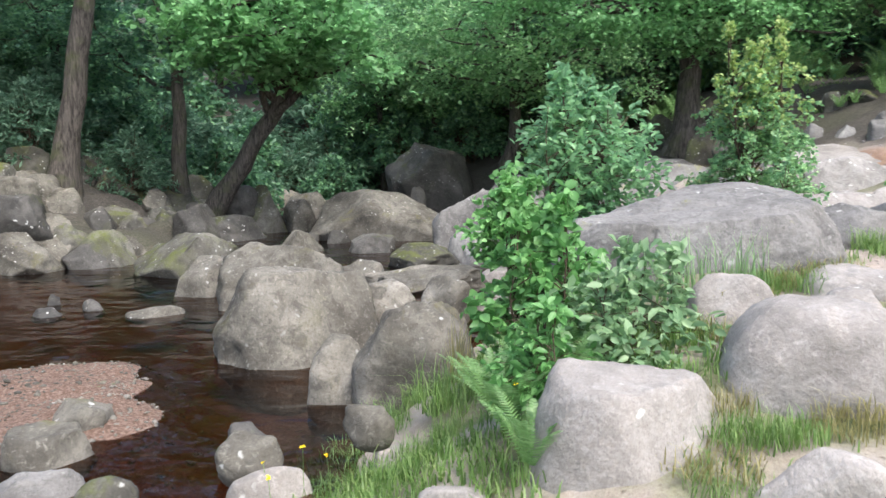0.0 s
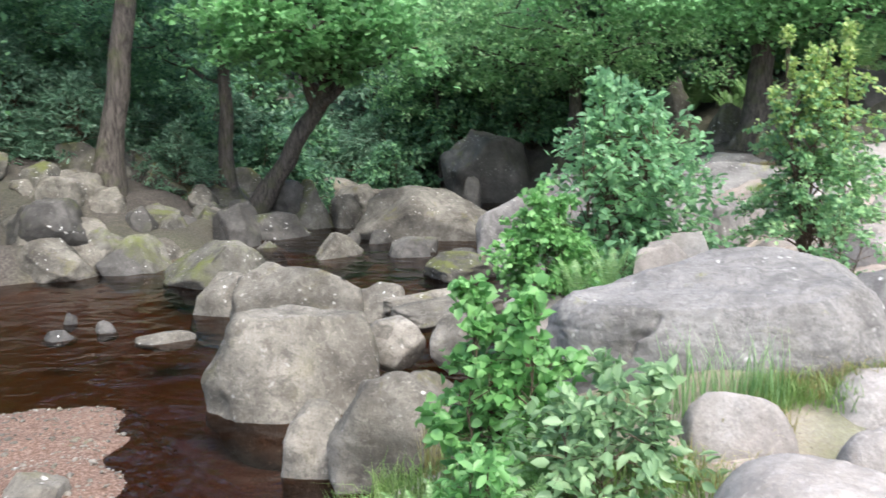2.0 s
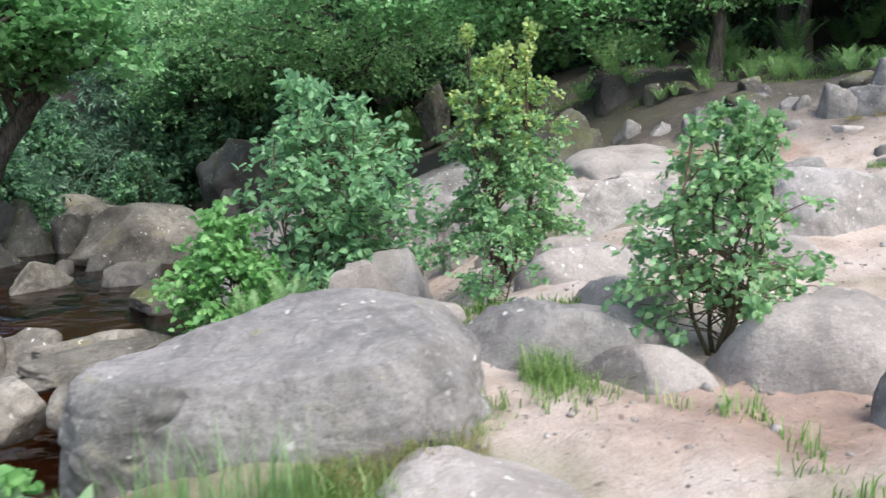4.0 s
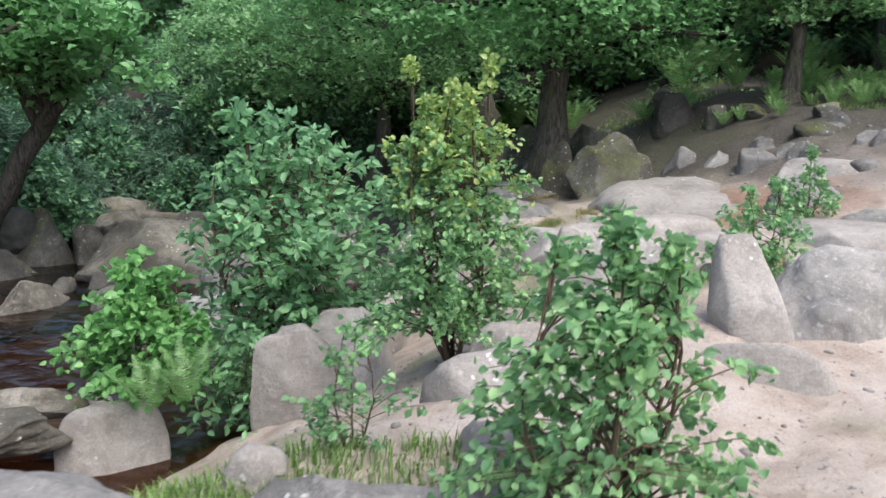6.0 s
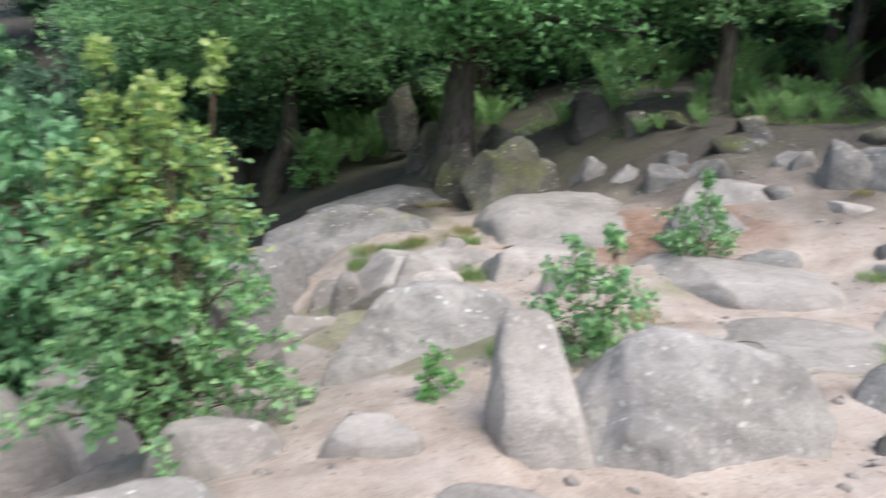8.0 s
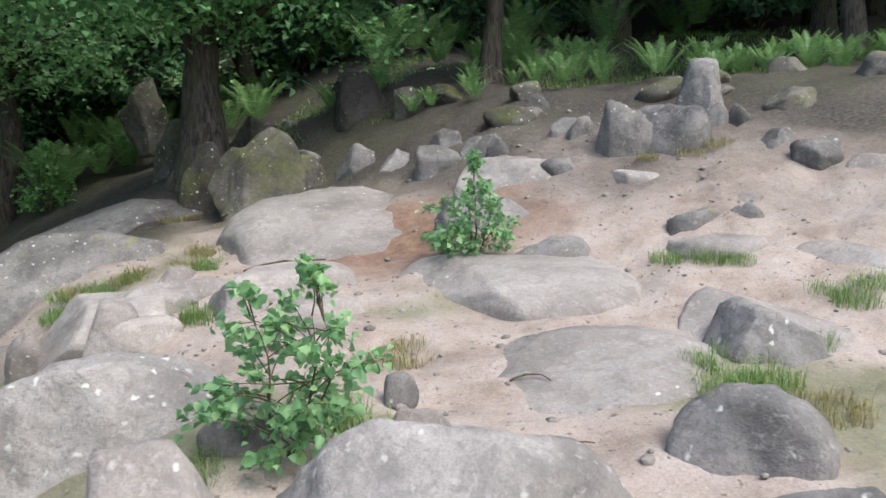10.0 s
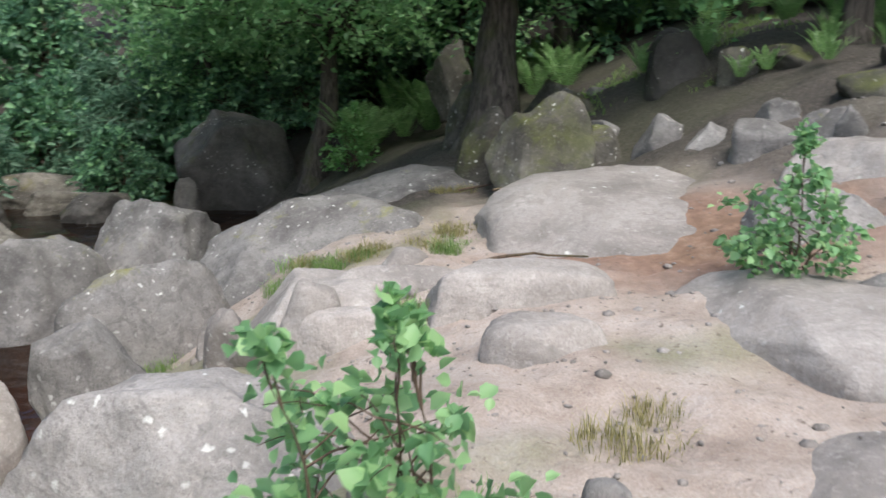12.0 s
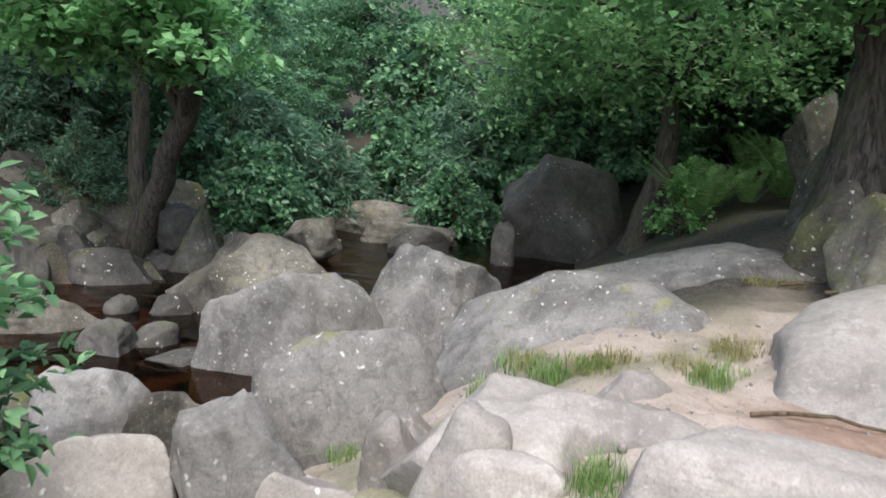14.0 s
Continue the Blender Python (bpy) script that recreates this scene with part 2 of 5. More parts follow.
# ---- ground and water ----
def mesh_object(name, verts, faces, mat, parent=None, smooth=True):
    me = bpy.data.meshes.new(name)
    me.from_pydata(verts, [], faces)
    me.materials.append(mat)
    if smooth:
        me.polygons.foreach_set("use_smooth", [True] * len(me.polygons))
    ob = new(name, me)
    ob.parent = parent
    return ob


def fbm(x, y, z, scale, octaves=4):
    return noise.fractal(Vector((x * scale, y * scale, z * scale)), 1.0, 2.0, octaves)


GRAVEL_AT = ((-3.1, 6.0, 1.3), (-3.7, 5.2, 1.9), (-2.7, 5.1, 1.2))      # shingle bar in the pool


def relief(x, y):
    """The ground with its small ups and downs."""
    z = height(x, y)
    s = shore(x, y)
    rough = 0.08 if not far_side(x, y) and s < 12 else 0.22
    z += rough * fbm(x, y, 0.0, 0.8) * ss(-0.5, 1.5, s) + 0.035 * fbm(x, y, 3.0, 2.6) - 0.05 * max(0.0, 1 - abs(fbm(x, y, 5.0, 0.9)) / 0.08) * ss(1.0, 2.5, s)
    lift = 0.0
    for gx, gy, gr in GRAVEL_AT:
        d = math.hypot((x - gx), (y - gy) * 1.3)
        lift = max(lift, 1 - ss(0.5 * gr, 1.35 * gr, d + 0.3 * fbm(x, y, 2.0, 1.1)))
    return z + (0.465 + 0.04 * fbm(x, y, 6.0, 2.0)) * lift


def soft_steps(a, b, fine_a, fine_b, fine, growth):
    out, v = [], fine_a
    while v <= fine_b:
        out.append(v)
        v += fine
    step = fine
    while out[-1] < b:
        step *= growth
        out.append(out[-1] + step)
    step = fine
    while out[0] > a:
        step *= growth
        out.insert(0, out[0] - step)
    return out


xs = soft_steps(-400, 400, -9, 12, 0.11, 1.12)
ys = soft_steps(-400, 400, -1.5, 27, 0.12, 1.12)
gv, gf, cover = [], [], []
for y in ys:
    for x in xs:
        gv.append((x, y, relief(x, y)))
        s, nz = shore(x, y), fbm(x, y, 9.0, 0.7)
        wood = max(ss(13.4, 17.2, y + 1.3 * nz + 0.75 * (x - 6)), 1.0 if far_side(x, y) and s > 0.5 else 0.0)
        wood = max(wood, ss(13.6, 15.5, y + nz) * ss(5.8, 4.8, x) if x < 5.8 else 0.0)
        turf = ss(0.12, 0.5, fbm(x, y, 4.0, 0.55)) * (1 - wood) * 0.55 * ss(0.4, 0.9, s)
        turf = max(turf, 0.9 * ss(4.8, 3.8, y - 1.0 * x) * ss(0.5, 1.0, s) * ss(-0.3, 0.3, fbm(x, y, 2.0, 1.4)) if x < 2.4 else 0.0)
        turf = max(turf, wood * 0.14 * ss(-0.1, 0.4, fbm(x, y, 1.0, 0.35)))
        red = 0.85 * ss(1.15, 0.5, math.hypot((x - 7.2 + 0.35 * (y - 13)) / 1.5, (y - 13.0) / 1.15) + 0.4 * nz)
        red = max(red, 0.6 * ss(1.1, 0.5, math.hypot((x - 3.9) / 0.9, (y - 4.6) / 0.6) + 0.4 * nz))
        cover.append((wood, turf, ss(0.8, 0.2, s), red))
n = len(xs)
for j in range(len(ys) - 1):
    for i in range(n - 1):
        gf.append((j * n + i, j * n + i + 1, j * n + n + i + 1, j * n + n + i))
ground = mesh_object("ground", gv, gf, GROUND)
layer = ground.data.color_attributes.new("cover", "FLOAT_COLOR", "POINT")
layer.data.foreach_set("color", [c for four in cover for c in four])
tagged(ground, "sandy trodden river bank running into leaf litter and turf", "ground", kind="structure")

wv, wf = [], []
wx = [-30 + 0.5 * k for k in range(75)]
wy = [-4 + 0.5 * k for k in range(80)]
for y in wy:
    for x in wx:
        wv.append((x, y, WATER))
for j in range(len(wy) - 1):
    for i in range(len(wx) - 1):
        wf.append((j * 75 + i, j * 75 + i + 1, j * 75 + 75 + i + 1, j * 75 + 75 + i))
water = mesh_object("water", wv, wf, PEAT_WATER)
tagged(water, "shallow brown peaty stream with light ripples", "water", kind="structure")


# ---- boulders ----
def boulder(x, y, base, w, d, top, turn, mat, label, seed, box=3.0, cuts=9, lumpy=1.0, tilt=0.0, sink=0.8, flare=0.0, flat=0.0, pitch=0.0, crack=None, group="boulders along the stream", name="boulder"):
    """One stone w wide and d deep on its base, up to top."""
    rnd = random.Random(seed)
    level = 7 if crack else 5 if w > 0.8 else 4 if w > 0.3 else 3
    bm = bmesh.new()
    bmesh.ops.create_icosphere(bm, subdivisions=level, radius=1.0)
    up = max(top - base, 0.06)
    half = up * (1 + sink) / 2
    planes = []
    for _ in range(cuts):
        v = Vector((rnd.uniform(-1, 1), rnd.uniform(-1, 1), rnd.uniform(-0.5, 1))).normalized()
        planes.append((v, rnd.uniform(0.62, 0.93)))
    off = Vector((seed * 7.31, seed * 3.17, seed * 1.73))
    size = Vector((w / 2, d / 2, half))
    lean = Matrix.Rotation(radians(tilt), 3, "Y") @ Matrix.Rotation(radians(pitch), 3, "X")
    mean = (w + d) / 4
    for v in bm.verts:
        p = v.co
        tall = flat or box
        r = ((abs(p.x) ** box + abs(p.y) ** box) ** (tall / box) + abs(p.z) ** tall) ** (-1 / tall)
        p = p * r
        for nrm, dist in planes:
            over = p.dot(nrm) - dist
            if over > 0:
                p = p - nrm * over * 0.95
        q = p * 1.1 + off
        bulge = 0.12 * noise.fractal(q, 1.0, 2.0, 3) + 0.04 * noise.fractal(q * 3.4, 0.7, 2.1, 5)
        # weathered bedding lines running round the stone
        bed = p.z * 3.2 + 0.5 * noise.noise(q * 0.9) + seed
        bulge -= 0.028 * max(0.0, 1 - abs((bed % 1.0) - 0.5) / 0.07) * max(0.0, noise.noise(q * 1.3 + Vector((3, 8, 1))) + 0.15)
        p = p * (1 + lumpy * bulge)
        wider = 1 + flare * (0.45 - p.z)
        p = Vector((p.x * size.x * wider, p.y * size.y * wider, p.z * size.z))
        if crack and p.y < 0:
            ax, az, bx, bz = crack
            k = min(1.0, max(0.0, ((p.x - ax) * (bx - ax) + (p.z - az) * (bz - az)) / ((bx - ax) ** 2 + (bz - az) ** 2)))
            gap = math.hypot(p.x - ax - k * (bx - ax) - 0.02 * math.sin(9 * k), p.z - az - k * (bz - az))
            p *= 1 - 0.13 * (1 - ss(0.006, 0.03, gap)) * (1 - 0.6 * abs(2 * k - 1))
        v.co = lean @ p
    high = max(v.co.z for v in bm.verts)
    for v in bm.verts:
        v.co.z += top - high - base
    me = bpy.data.meshes.new(name)
    bm.to_mesh(me)
    bm.free()
    me.materials.append(mat)
    me.polygons.foreach_set("use_smooth", [True] * len(me.polygons))
    ob = new(name, me)
    ob.matrix_world = pose(x, y, base, 0, 0, turn)
    tagged(ob, label, "boulder" if name == "boulder" else name.replace("_", " "), group)
    return ob


boulder(1.62, 5.13, 1.05, 1.80, 1.10, 1.80, -12, GREY_ROCK, "large grey rounded gritstone boulder with a diagonal crack", 1, box=3.0, cuts=2, lumpy=0.6, sink=0.6, flare=0.05, flat=3.6, tilt=-4, crack=(-0.46, 0.12, -0.26, 0.36), group="boulders on the bank")
boulder(-1.45, 16.60, 0.20, 2.70, 1.60, 1.20, 6, STREAM_ROCK, "long brown-grey boulder lying in the stream", 1015, box=3.6, cuts=6, flare=0.1, group="boulders along the stream")
boulder(-1.20, 6.98, 0.20, 1.32, 0.93, 1.02, 10, STREAM_ROCK, "brown-grey rounded boulder at the water", 1000, cuts=7, flare=0.2, tilt=6, group="boulders along the stream")
boulder(-0.77, 5.70, 0.25, 0.49, 0.36, 0.68, 8, STREAM_ROCK, "smooth brown-grey stone on the stream's edge", 1001, flare=0.1, group="boulders along the stream")
boulder(-0.19, 5.56, 0.35, 0.83, 0.59, 0.96, 2, STREAM_ROCK, "brown-grey rounded boulder at the water", 1002, cuts=6, flare=0.1, group="boulders along the stream")
boulder(-1.94, 9.33, 0.20, 1.38, 0.98, 0.94, 12, STREAM_ROCK, "smooth brown-grey stone on the stream's edge", 1003, tilt=-16, flare=0.2, group="boulders along the stream")
boulder(-0.07, 8.47, 0.60, 1.17, 0.86, 0.77, 0, STREAM_ROCK, "brown-grey rounded boulder at the water", 1004, flat=5, flare=0.1, group="boulders along the stream")
boulder(-0.52, 7.68, 0.50, 0.55, 0.40, 0.76, 4, STREAM_ROCK, "smooth brown-grey stone on the stream's edge", 1005, flare=0.1, group="boulders along the stream")
boulder(0.06, 7.49, 0.55, 0.48, 0.36, 0.84, -0, STREAM_ROCK, "brown-grey rounded boulder at the water", 1006, flare=0.1, group="boulders along the stream")
boulder(-3.74, 11.95, 0.20, 1.66, 1.42, 0.78, 17, MOSSY_ROCK, "mossy lichen-spotted gritstone boulder", 1007, flat=5, box=4, flare=0.1, group="mossy boulders")
boulder(-3.04, 9.91, 0.20, 0.65, 0.47, 0.70, 17, STREAM_ROCK, "brown-grey rounded boulder at the water", 1008, tilt=14, box=3.8, flare=0.1, group="boulders along the stream")
boulder(-5.37, 13.53, 0.20, 0.60, 0.44, 0.57, 22, STREAM_ROCK, "smooth brown-grey stone on the stream's edge", 1009, flare=0.1, group="boulders along the stream")
boulder(-6.52, 12.46, 0.20, 1.32, 0.96, 1.12, 28, STREAM_ROCK, "brown-grey rounded boulder at the water", 1010, box=3.6, flare=0.1, group="boulders along the stream")
boulder(-6.29, 18.15, 0.35, 2.22, 1.61, 1.44, 19, MOSSY_ROCK, "mossy lichen-spotted gritstone boulder", 1011, flare=0.1, group="mossy boulders")
boulder(-7.77, 18.04, 0.30, 1.15, 0.85, 1.11, 23, MOSSY_ROCK, "mossy lichen-spotted gritstone boulder", 1012, flare=0.1, group="mossy boulders")
boulder(-3.96, 17.76, 0.30, 1.01, 0.74, 1.26, 13, MOSSY_ROCK, "mossy lichen-spotted gritstone boulder", 1013, flare=0.1, group="mossy boulders")
boulder(-4.25, 16.43, 0.20, 1.60, 1.17, 0.72, 15, DARK_ROCK, "dark boulder beside the water", 1014, tilt=10, flare=0.1, group="boulders under the trees")
boulder(-0.58, 17.17, 0.20, 1.26, 0.92, 0.69, 2, DARK_ROCK, "dark boulder beside the water", 1016, flare=0.1, group="boulders under the trees")
boulder(-3.24, 17.92, 0.20, 0.75, 0.56, 0.94, 10, STREAM_ROCK, "smooth brown-grey stone on the stream's edge", 1017, flare=0.1, group="boulders along the stream")
boulder(-0.31, 12.54, 0.25, 1.39, 1.20, 0.56, 1, MOSSY_ROCK, "mossy lichen-spotted gritstone boulder", 1019, flare=0.1, group="mossy boulders")
boulder(-1.35, 14.23, 0.20, 0.83, 0.61, 0.54, 5, DARK_ROCK, "dark boulder beside the water", 1020, flare=0.1, group="boulders under the trees")
boulder(-5.15, 27.85, 0.41, 0.89, 0.66, 1.02, 10, DARK_ROCK, "dark boulder beside the water", 1021, flare=0.1, group="boulders under the trees")
boulder(-2.33, 5.02, 0.20, 0.37, 0.27, 0.41, 25, STREAM_ROCK, "brown-grey rounded boulder at the water", 1022, flare=0.1, group="boulders along the stream")
boulder(-2.32, 4.54, 0.20, 0.50, 0.37, 0.40, 27, STREAM_ROCK, "smooth brown-grey stone on the stream's edge", 1023, flare=0.1, group="boulders along the stream")
boulder(-2.13, 3.98, 0.20, 0.54, 0.21, 0.35, 28, GREY_ROCK, "grey weathered gritstone boulder with lichen specks", 1024, flat=5, flare=0.1, sink=1.2, group="boulders on the bank")
boulder(-1.68, 3.79, 0.25, 0.30, 0.22, 0.38, 24, MOSSY_ROCK, "mossy lichen-spotted gritstone boulder", 1025, flare=0.1, group="mossy boulders")
boulder(-1.25, 4.86, 0.20, 0.27, 0.20, 0.30, 14, DARK_ROCK, "dark boulder beside the water", 1026, flare=0.1, group="boulders under the trees")
boulder(-1.06, 4.23, 0.30, 0.35, 0.26, 0.46, 14, STREAM_ROCK, "smooth brown-grey stone on the stream's edge", 1027, flare=0.1, group="boulders along the stream")
boulder(-0.39, 4.00, 0.55, 0.26, 0.21, 0.70, 6, STREAM_ROCK, "brown-grey rounded boulder at the water", 1028, flat=4, flare=0.1, group="boulders along the stream")
boulder(-3.17, 8.66, 0.20, 0.58, 0.32, 0.30, 20, STREAM_ROCK, "smooth brown-grey stone on the stream's edge", 1029, flat=4, flare=0.1, group="boulders along the stream")
boulder(-4.01, 8.96, 0.20, 0.24, 0.18, 0.33, 24, DARK_ROCK, "dark boulder beside the water", 1030, flare=0.1, group="boulders under the trees")
boulder(-4.59, 9.26, 0.20, 0.14, 0.10, 0.33, 26, DARK_ROCK, "dark boulder beside the water", 1031, flare=0.1, group="boulders under the trees")
boulder(-7.86, 14.85, 1.21, 1.04, 0.76, 1.66, 28, STREAM_ROCK, "brown-grey rounded boulder at the water", 1032, flare=0.1, group="boulders along the stream")
boulder(-7.02, 14.68, 0.81, 0.96, 0.70, 1.33, 26, STREAM_ROCK, "smooth brown-grey stone on the stream's edge", 1033, flare=0.1, group="boulders along the stream")
boulder(-5.54, 12.29, 0.20, 0.74, 0.54, 0.59, 24, DARK_ROCK, "dark boulder beside the water", 1034, flare=0.1, group="boulders under the trees")
boulder(-4.35, 8.62, 0.20, 0.33, 0.25, 0.29, 27, DARK_ROCK, "dark boulder beside the water", 1035, flare=0.1, group="boulders under the trees")
boulder(-5.66, 16.50, 0.20, 0.94, 0.70, 0.52, 19, STREAM_ROCK, "brown-grey rounded boulder at the water", 1036, flare=0.1, group="boulders along the stream")
boulder(-5.48, 21.48, 0.20, 0.74, 0.55, 0.83, 14, DARK_ROCK, "dark boulder beside the water", 1038, flare=0.1, group="boulders under the trees")
boulder(-7.52, 18.52, 1.02, 1.21, 0.89, 1.39, 22, DARK_ROCK, "dark boulder beside the water", 1039, flare=0.1, group="boulders under the trees")
boulder(-0.90, 3.98, 0.20, 0.46, 0.19, 0.36, 13, PALE_ROCK, "pale sandy gritstone slab half sunk in sand", 1040, flat=5, lumpy=0.6, cuts=4, flare=0.1, sink=1.9, group="slabs on the bank")
boulder(0.07, 2.90, 0.65, 0.34, 0.12, 0.73, -1, PALE_ROCK, "rounded pale gritstone hump on the bank", 1041, flat=5, lumpy=0.6, cuts=4, flare=0.1, sink=1.9, group="slabs on the bank")
boulder(1.23, 2.44, 0.84, 0.45, 0.16, 1.06, -27, PALE_ROCK, "smooth pale trodden gritstone slab worn by feet", 1042, flat=5, box=4, lumpy=0.6, cuts=4, flare=0.1, sink=1.9, group="slabs on the bank")
boulder(-0.28, 3.94, 0.39, 0.18, 0.06, 0.48, 4, PALE_ROCK, "pale sandy gritstone slab half sunk in sand", 1043, flat=5, lumpy=0.6, cuts=4, flare=0.1, sink=1.9, group="slabs on the bank")
boulder(2.35, 4.29, 1.27, 0.74, 0.59, 1.38, -21, PALE_ROCK, "smooth pale trodden gritstone slab worn by feet", 1045, flat=4, flare=0.2, lumpy=0.6, cuts=4, sink=1.9, group="slabs on the bank")
boulder(1.93, 3.64, 1.16, 0.38, 0.27, 1.38, -18, PALE_ROCK, "pale sandy gritstone slab half sunk in sand", 1046, flat=4, box=3.6, lumpy=0.6, cuts=4, flare=0.1, sink=1.9, group="slabs on the bank")
boulder(1.44, 3.93, 1.15, 0.49, 0.34, 1.39, -7, PALE_ROCK, "rounded pale gritstone hump on the bank", 1047, flare=0.2, lumpy=0.6, cuts=4, sink=1.9, group="slabs on the bank")
boulder(2.49, 3.40, 1.15, 0.68, 0.37, 1.56, -31, GREY_ROCK, "grey weathered gritstone boulder with lichen specks", 1048, flat=4, cuts=7, flare=0.1, sink=1.2, group="boulders on the bank")
boulder(-3.06, 10.22, 0.30, 0.28, 0.21, 0.64, 24, STREAM_ROCK, "smooth brown-grey stone on the stream's edge", 1049, flare=0.1, group="boulders along the stream")
boulder(2.91, 5.66, 1.34, 1.09, 0.64, 1.64, -15, GREY_ROCK, "grey weathered gritstone boulder with lichen specks", 1050, flare=0.25, tilt=-5, cuts=6, sink=1.2, group="boulders on the bank")
boulder(2.52, 9.87, 0.54, 1.08, 0.77, 1.26, -5, PALE_ROCK, "smooth pale trodden gritstone slab worn by feet", 1051, flare=0.15, lumpy=0.6, cuts=4, sink=1.9, group="slabs on the bank")
boulder(2.47, 6.23, 1.34, 0.30, 0.22, 1.50, -8, PALE_ROCK, "pale sandy gritstone slab half sunk in sand", 1052, lumpy=0.6, cuts=4, flare=0.1, sink=1.9, group="slabs on the bank")
boulder(3.25, 5.05, 1.34, 0.61, 0.32, 1.53, -23, PALE_ROCK, "rounded pale gritstone hump on the bank", 1053, flare=0.3, lumpy=0.6, cuts=4, sink=1.9, group="slabs on the bank")
boulder(3.68, 7.35, 1.39, 0.96, 0.64, 1.64, -18, PALE_ROCK, "smooth pale trodden gritstone slab worn by feet", 1054, flat=4, lumpy=0.6, cuts=4, flare=0.1, sink=1.9, group="slabs on the bank")
boulder(3.60, 6.33, 1.34, 0.68, 0.49, 1.62, -21, PALE_ROCK, "pale sandy gritstone slab half sunk in sand", 1055, flat=4, lumpy=0.6, cuts=4, flare=0.1, sink=1.9, group="slabs on the bank")
boulder(4.19, 5.23, 1.34, 0.98, 0.94, 1.71, -34, PALE_ROCK, "rounded pale gritstone hump on the bank", 1056, flat=4, flare=0.3, lumpy=0.6, cuts=4, sink=1.9, group="slabs on the bank")
boulder(4.05, 4.34, 1.34, 0.41, 0.35, 1.71, -40, GREY_ROCK, "angular grey gritstone boulder with pale lichen", 1057, flare=0.1, sink=1.2, group="boulders on the bank")
boulder(-0.33, 9.39, 0.50, 1.12, 0.44, 0.66, 16, STREAM_ROCK, "brown-grey rounded boulder at the water", 1058, flat=5, flare=0.1, group="boulders along the stream")
boulder(-0.97, 9.38, 0.40, 0.56, 0.41, 0.73, 20, STREAM_ROCK, "smooth brown-grey stone on the stream's edge", 1059, flare=0.1, group="boulders along the stream")
boulder(4.94, 9.88, 1.51, 1.31, 0.77, 1.94, 1, SPECKLED_ROCK, "grey weathered gritstone boulder with lichen specks", 1060, cuts=7, flare=0.15, sink=1.2, group="boulders on the bank")
boulder(5.46, 8.09, 1.55, 0.50, 0.35, 2.20, -8, PALE_ROCK, "pale sandy gritstone slab half sunk in sand", 1061, tilt=-14, box=3.8, cuts=4, lumpy=0.6, flare=0.1, sink=1.9, group="slabs on the bank")
boulder(7.69, 11.40, 1.66, 1.88, 1.51, 1.89, -22, PALE_ROCK, "rounded pale gritstone hump on the bank", 1062, flat=5, box=3.6, cuts=3, lumpy=0.5, pitch=3, flare=0.1, sink=1.9, group="slabs on the bank")
boulder(6.84, 14.39, 1.70, 2.50, 3.05, 2.14, -11, PALE_ROCK, "smooth pale trodden gritstone slab worn by feet", 1063, flat=4, box=3.0, cuts=3, lumpy=0.7, pitch=9, flare=0.2, sink=1.9, group="slabs on the bank")
boulder(8.60, 13.74, 2.19, 1.17, 1.18, 2.49, -22, PALE_ROCK, "pale sandy gritstone slab half sunk in sand", 1064, flat=4, lumpy=0.6, cuts=4, flare=0.1, sink=1.9, group="slabs on the bank")
boulder(9.19, 12.86, 2.09, 1.39, 1.79, 2.34, -28, PALE_ROCK, "rounded pale gritstone hump on the bank", 1065, flat=5, lumpy=0.6, cuts=4, flare=0.1, sink=1.9, group="slabs on the bank")
boulder(9.32, 11.11, 1.91, 0.85, 0.82, 2.06, -35, PALE_ROCK, "smooth pale trodden gritstone slab worn by feet", 1066, flat=5, lumpy=0.6, cuts=4, flare=0.1, sink=1.9, group="slabs on the bank")
boulder(8.87, 10.11, 1.67, 1.07, 1.26, 1.85, -36, PALE_ROCK, "pale sandy gritstone slab half sunk in sand", 1067, flat=4, flare=0.2, lumpy=0.6, cuts=4, sink=1.9, group="slabs on the bank")
boulder(7.64, 8.60, 1.61, 0.62, 0.53, 1.90, -35, GREY_ROCK, "grey weathered gritstone boulder with lichen specks", 1068, flare=0.2, cuts=7, sink=1.2, group="boulders on the bank")
boulder(7.49, 7.87, 1.52, 0.96, 0.35, 1.83, -40, GREY_ROCK, "angular grey gritstone boulder with pale lichen", 1069, flare=0.2, sink=1.2, group="boulders on the bank")
boulder(7.58, 9.70, 1.64, 1.05, 1.23, 1.73, -28, PALE_ROCK, "pale sandy gritstone slab half sunk in sand", 1070, flat=4, flare=0.5, pitch=5, lumpy=0.6, cuts=4, sink=1.9, group="slabs on the bank")
boulder(3.71, 12.10, 0.83, 0.92, 0.44, 1.10, 10, PALE_ROCK, "rounded pale gritstone hump on the bank", 1071, flat=4, lumpy=0.6, cuts=4, flare=0.1, sink=1.9, group="slabs on the bank")
boulder(4.79, 12.45, 1.35, 1.18, 1.04, 1.66, 2, PALE_ROCK, "smooth pale trodden gritstone slab worn by feet", 1072, flat=5, flare=0.3, lumpy=0.6, cuts=4, sink=1.9, group="slabs on the bank")
boulder(4.01, 12.67, 1.09, 0.46, 0.34, 1.29, 7, PALE_ROCK, "pale sandy gritstone slab half sunk in sand", 1073, lumpy=0.6, cuts=4, flare=0.1, sink=1.9, group="slabs on the bank")
boulder(5.01, 11.96, 1.41, 0.62, 0.28, 1.59, -0, PALE_ROCK, "rounded pale gritstone hump on the bank", 1074, flat=4, lumpy=0.6, cuts=4, flare=0.1, sink=1.9, group="slabs on the bank")
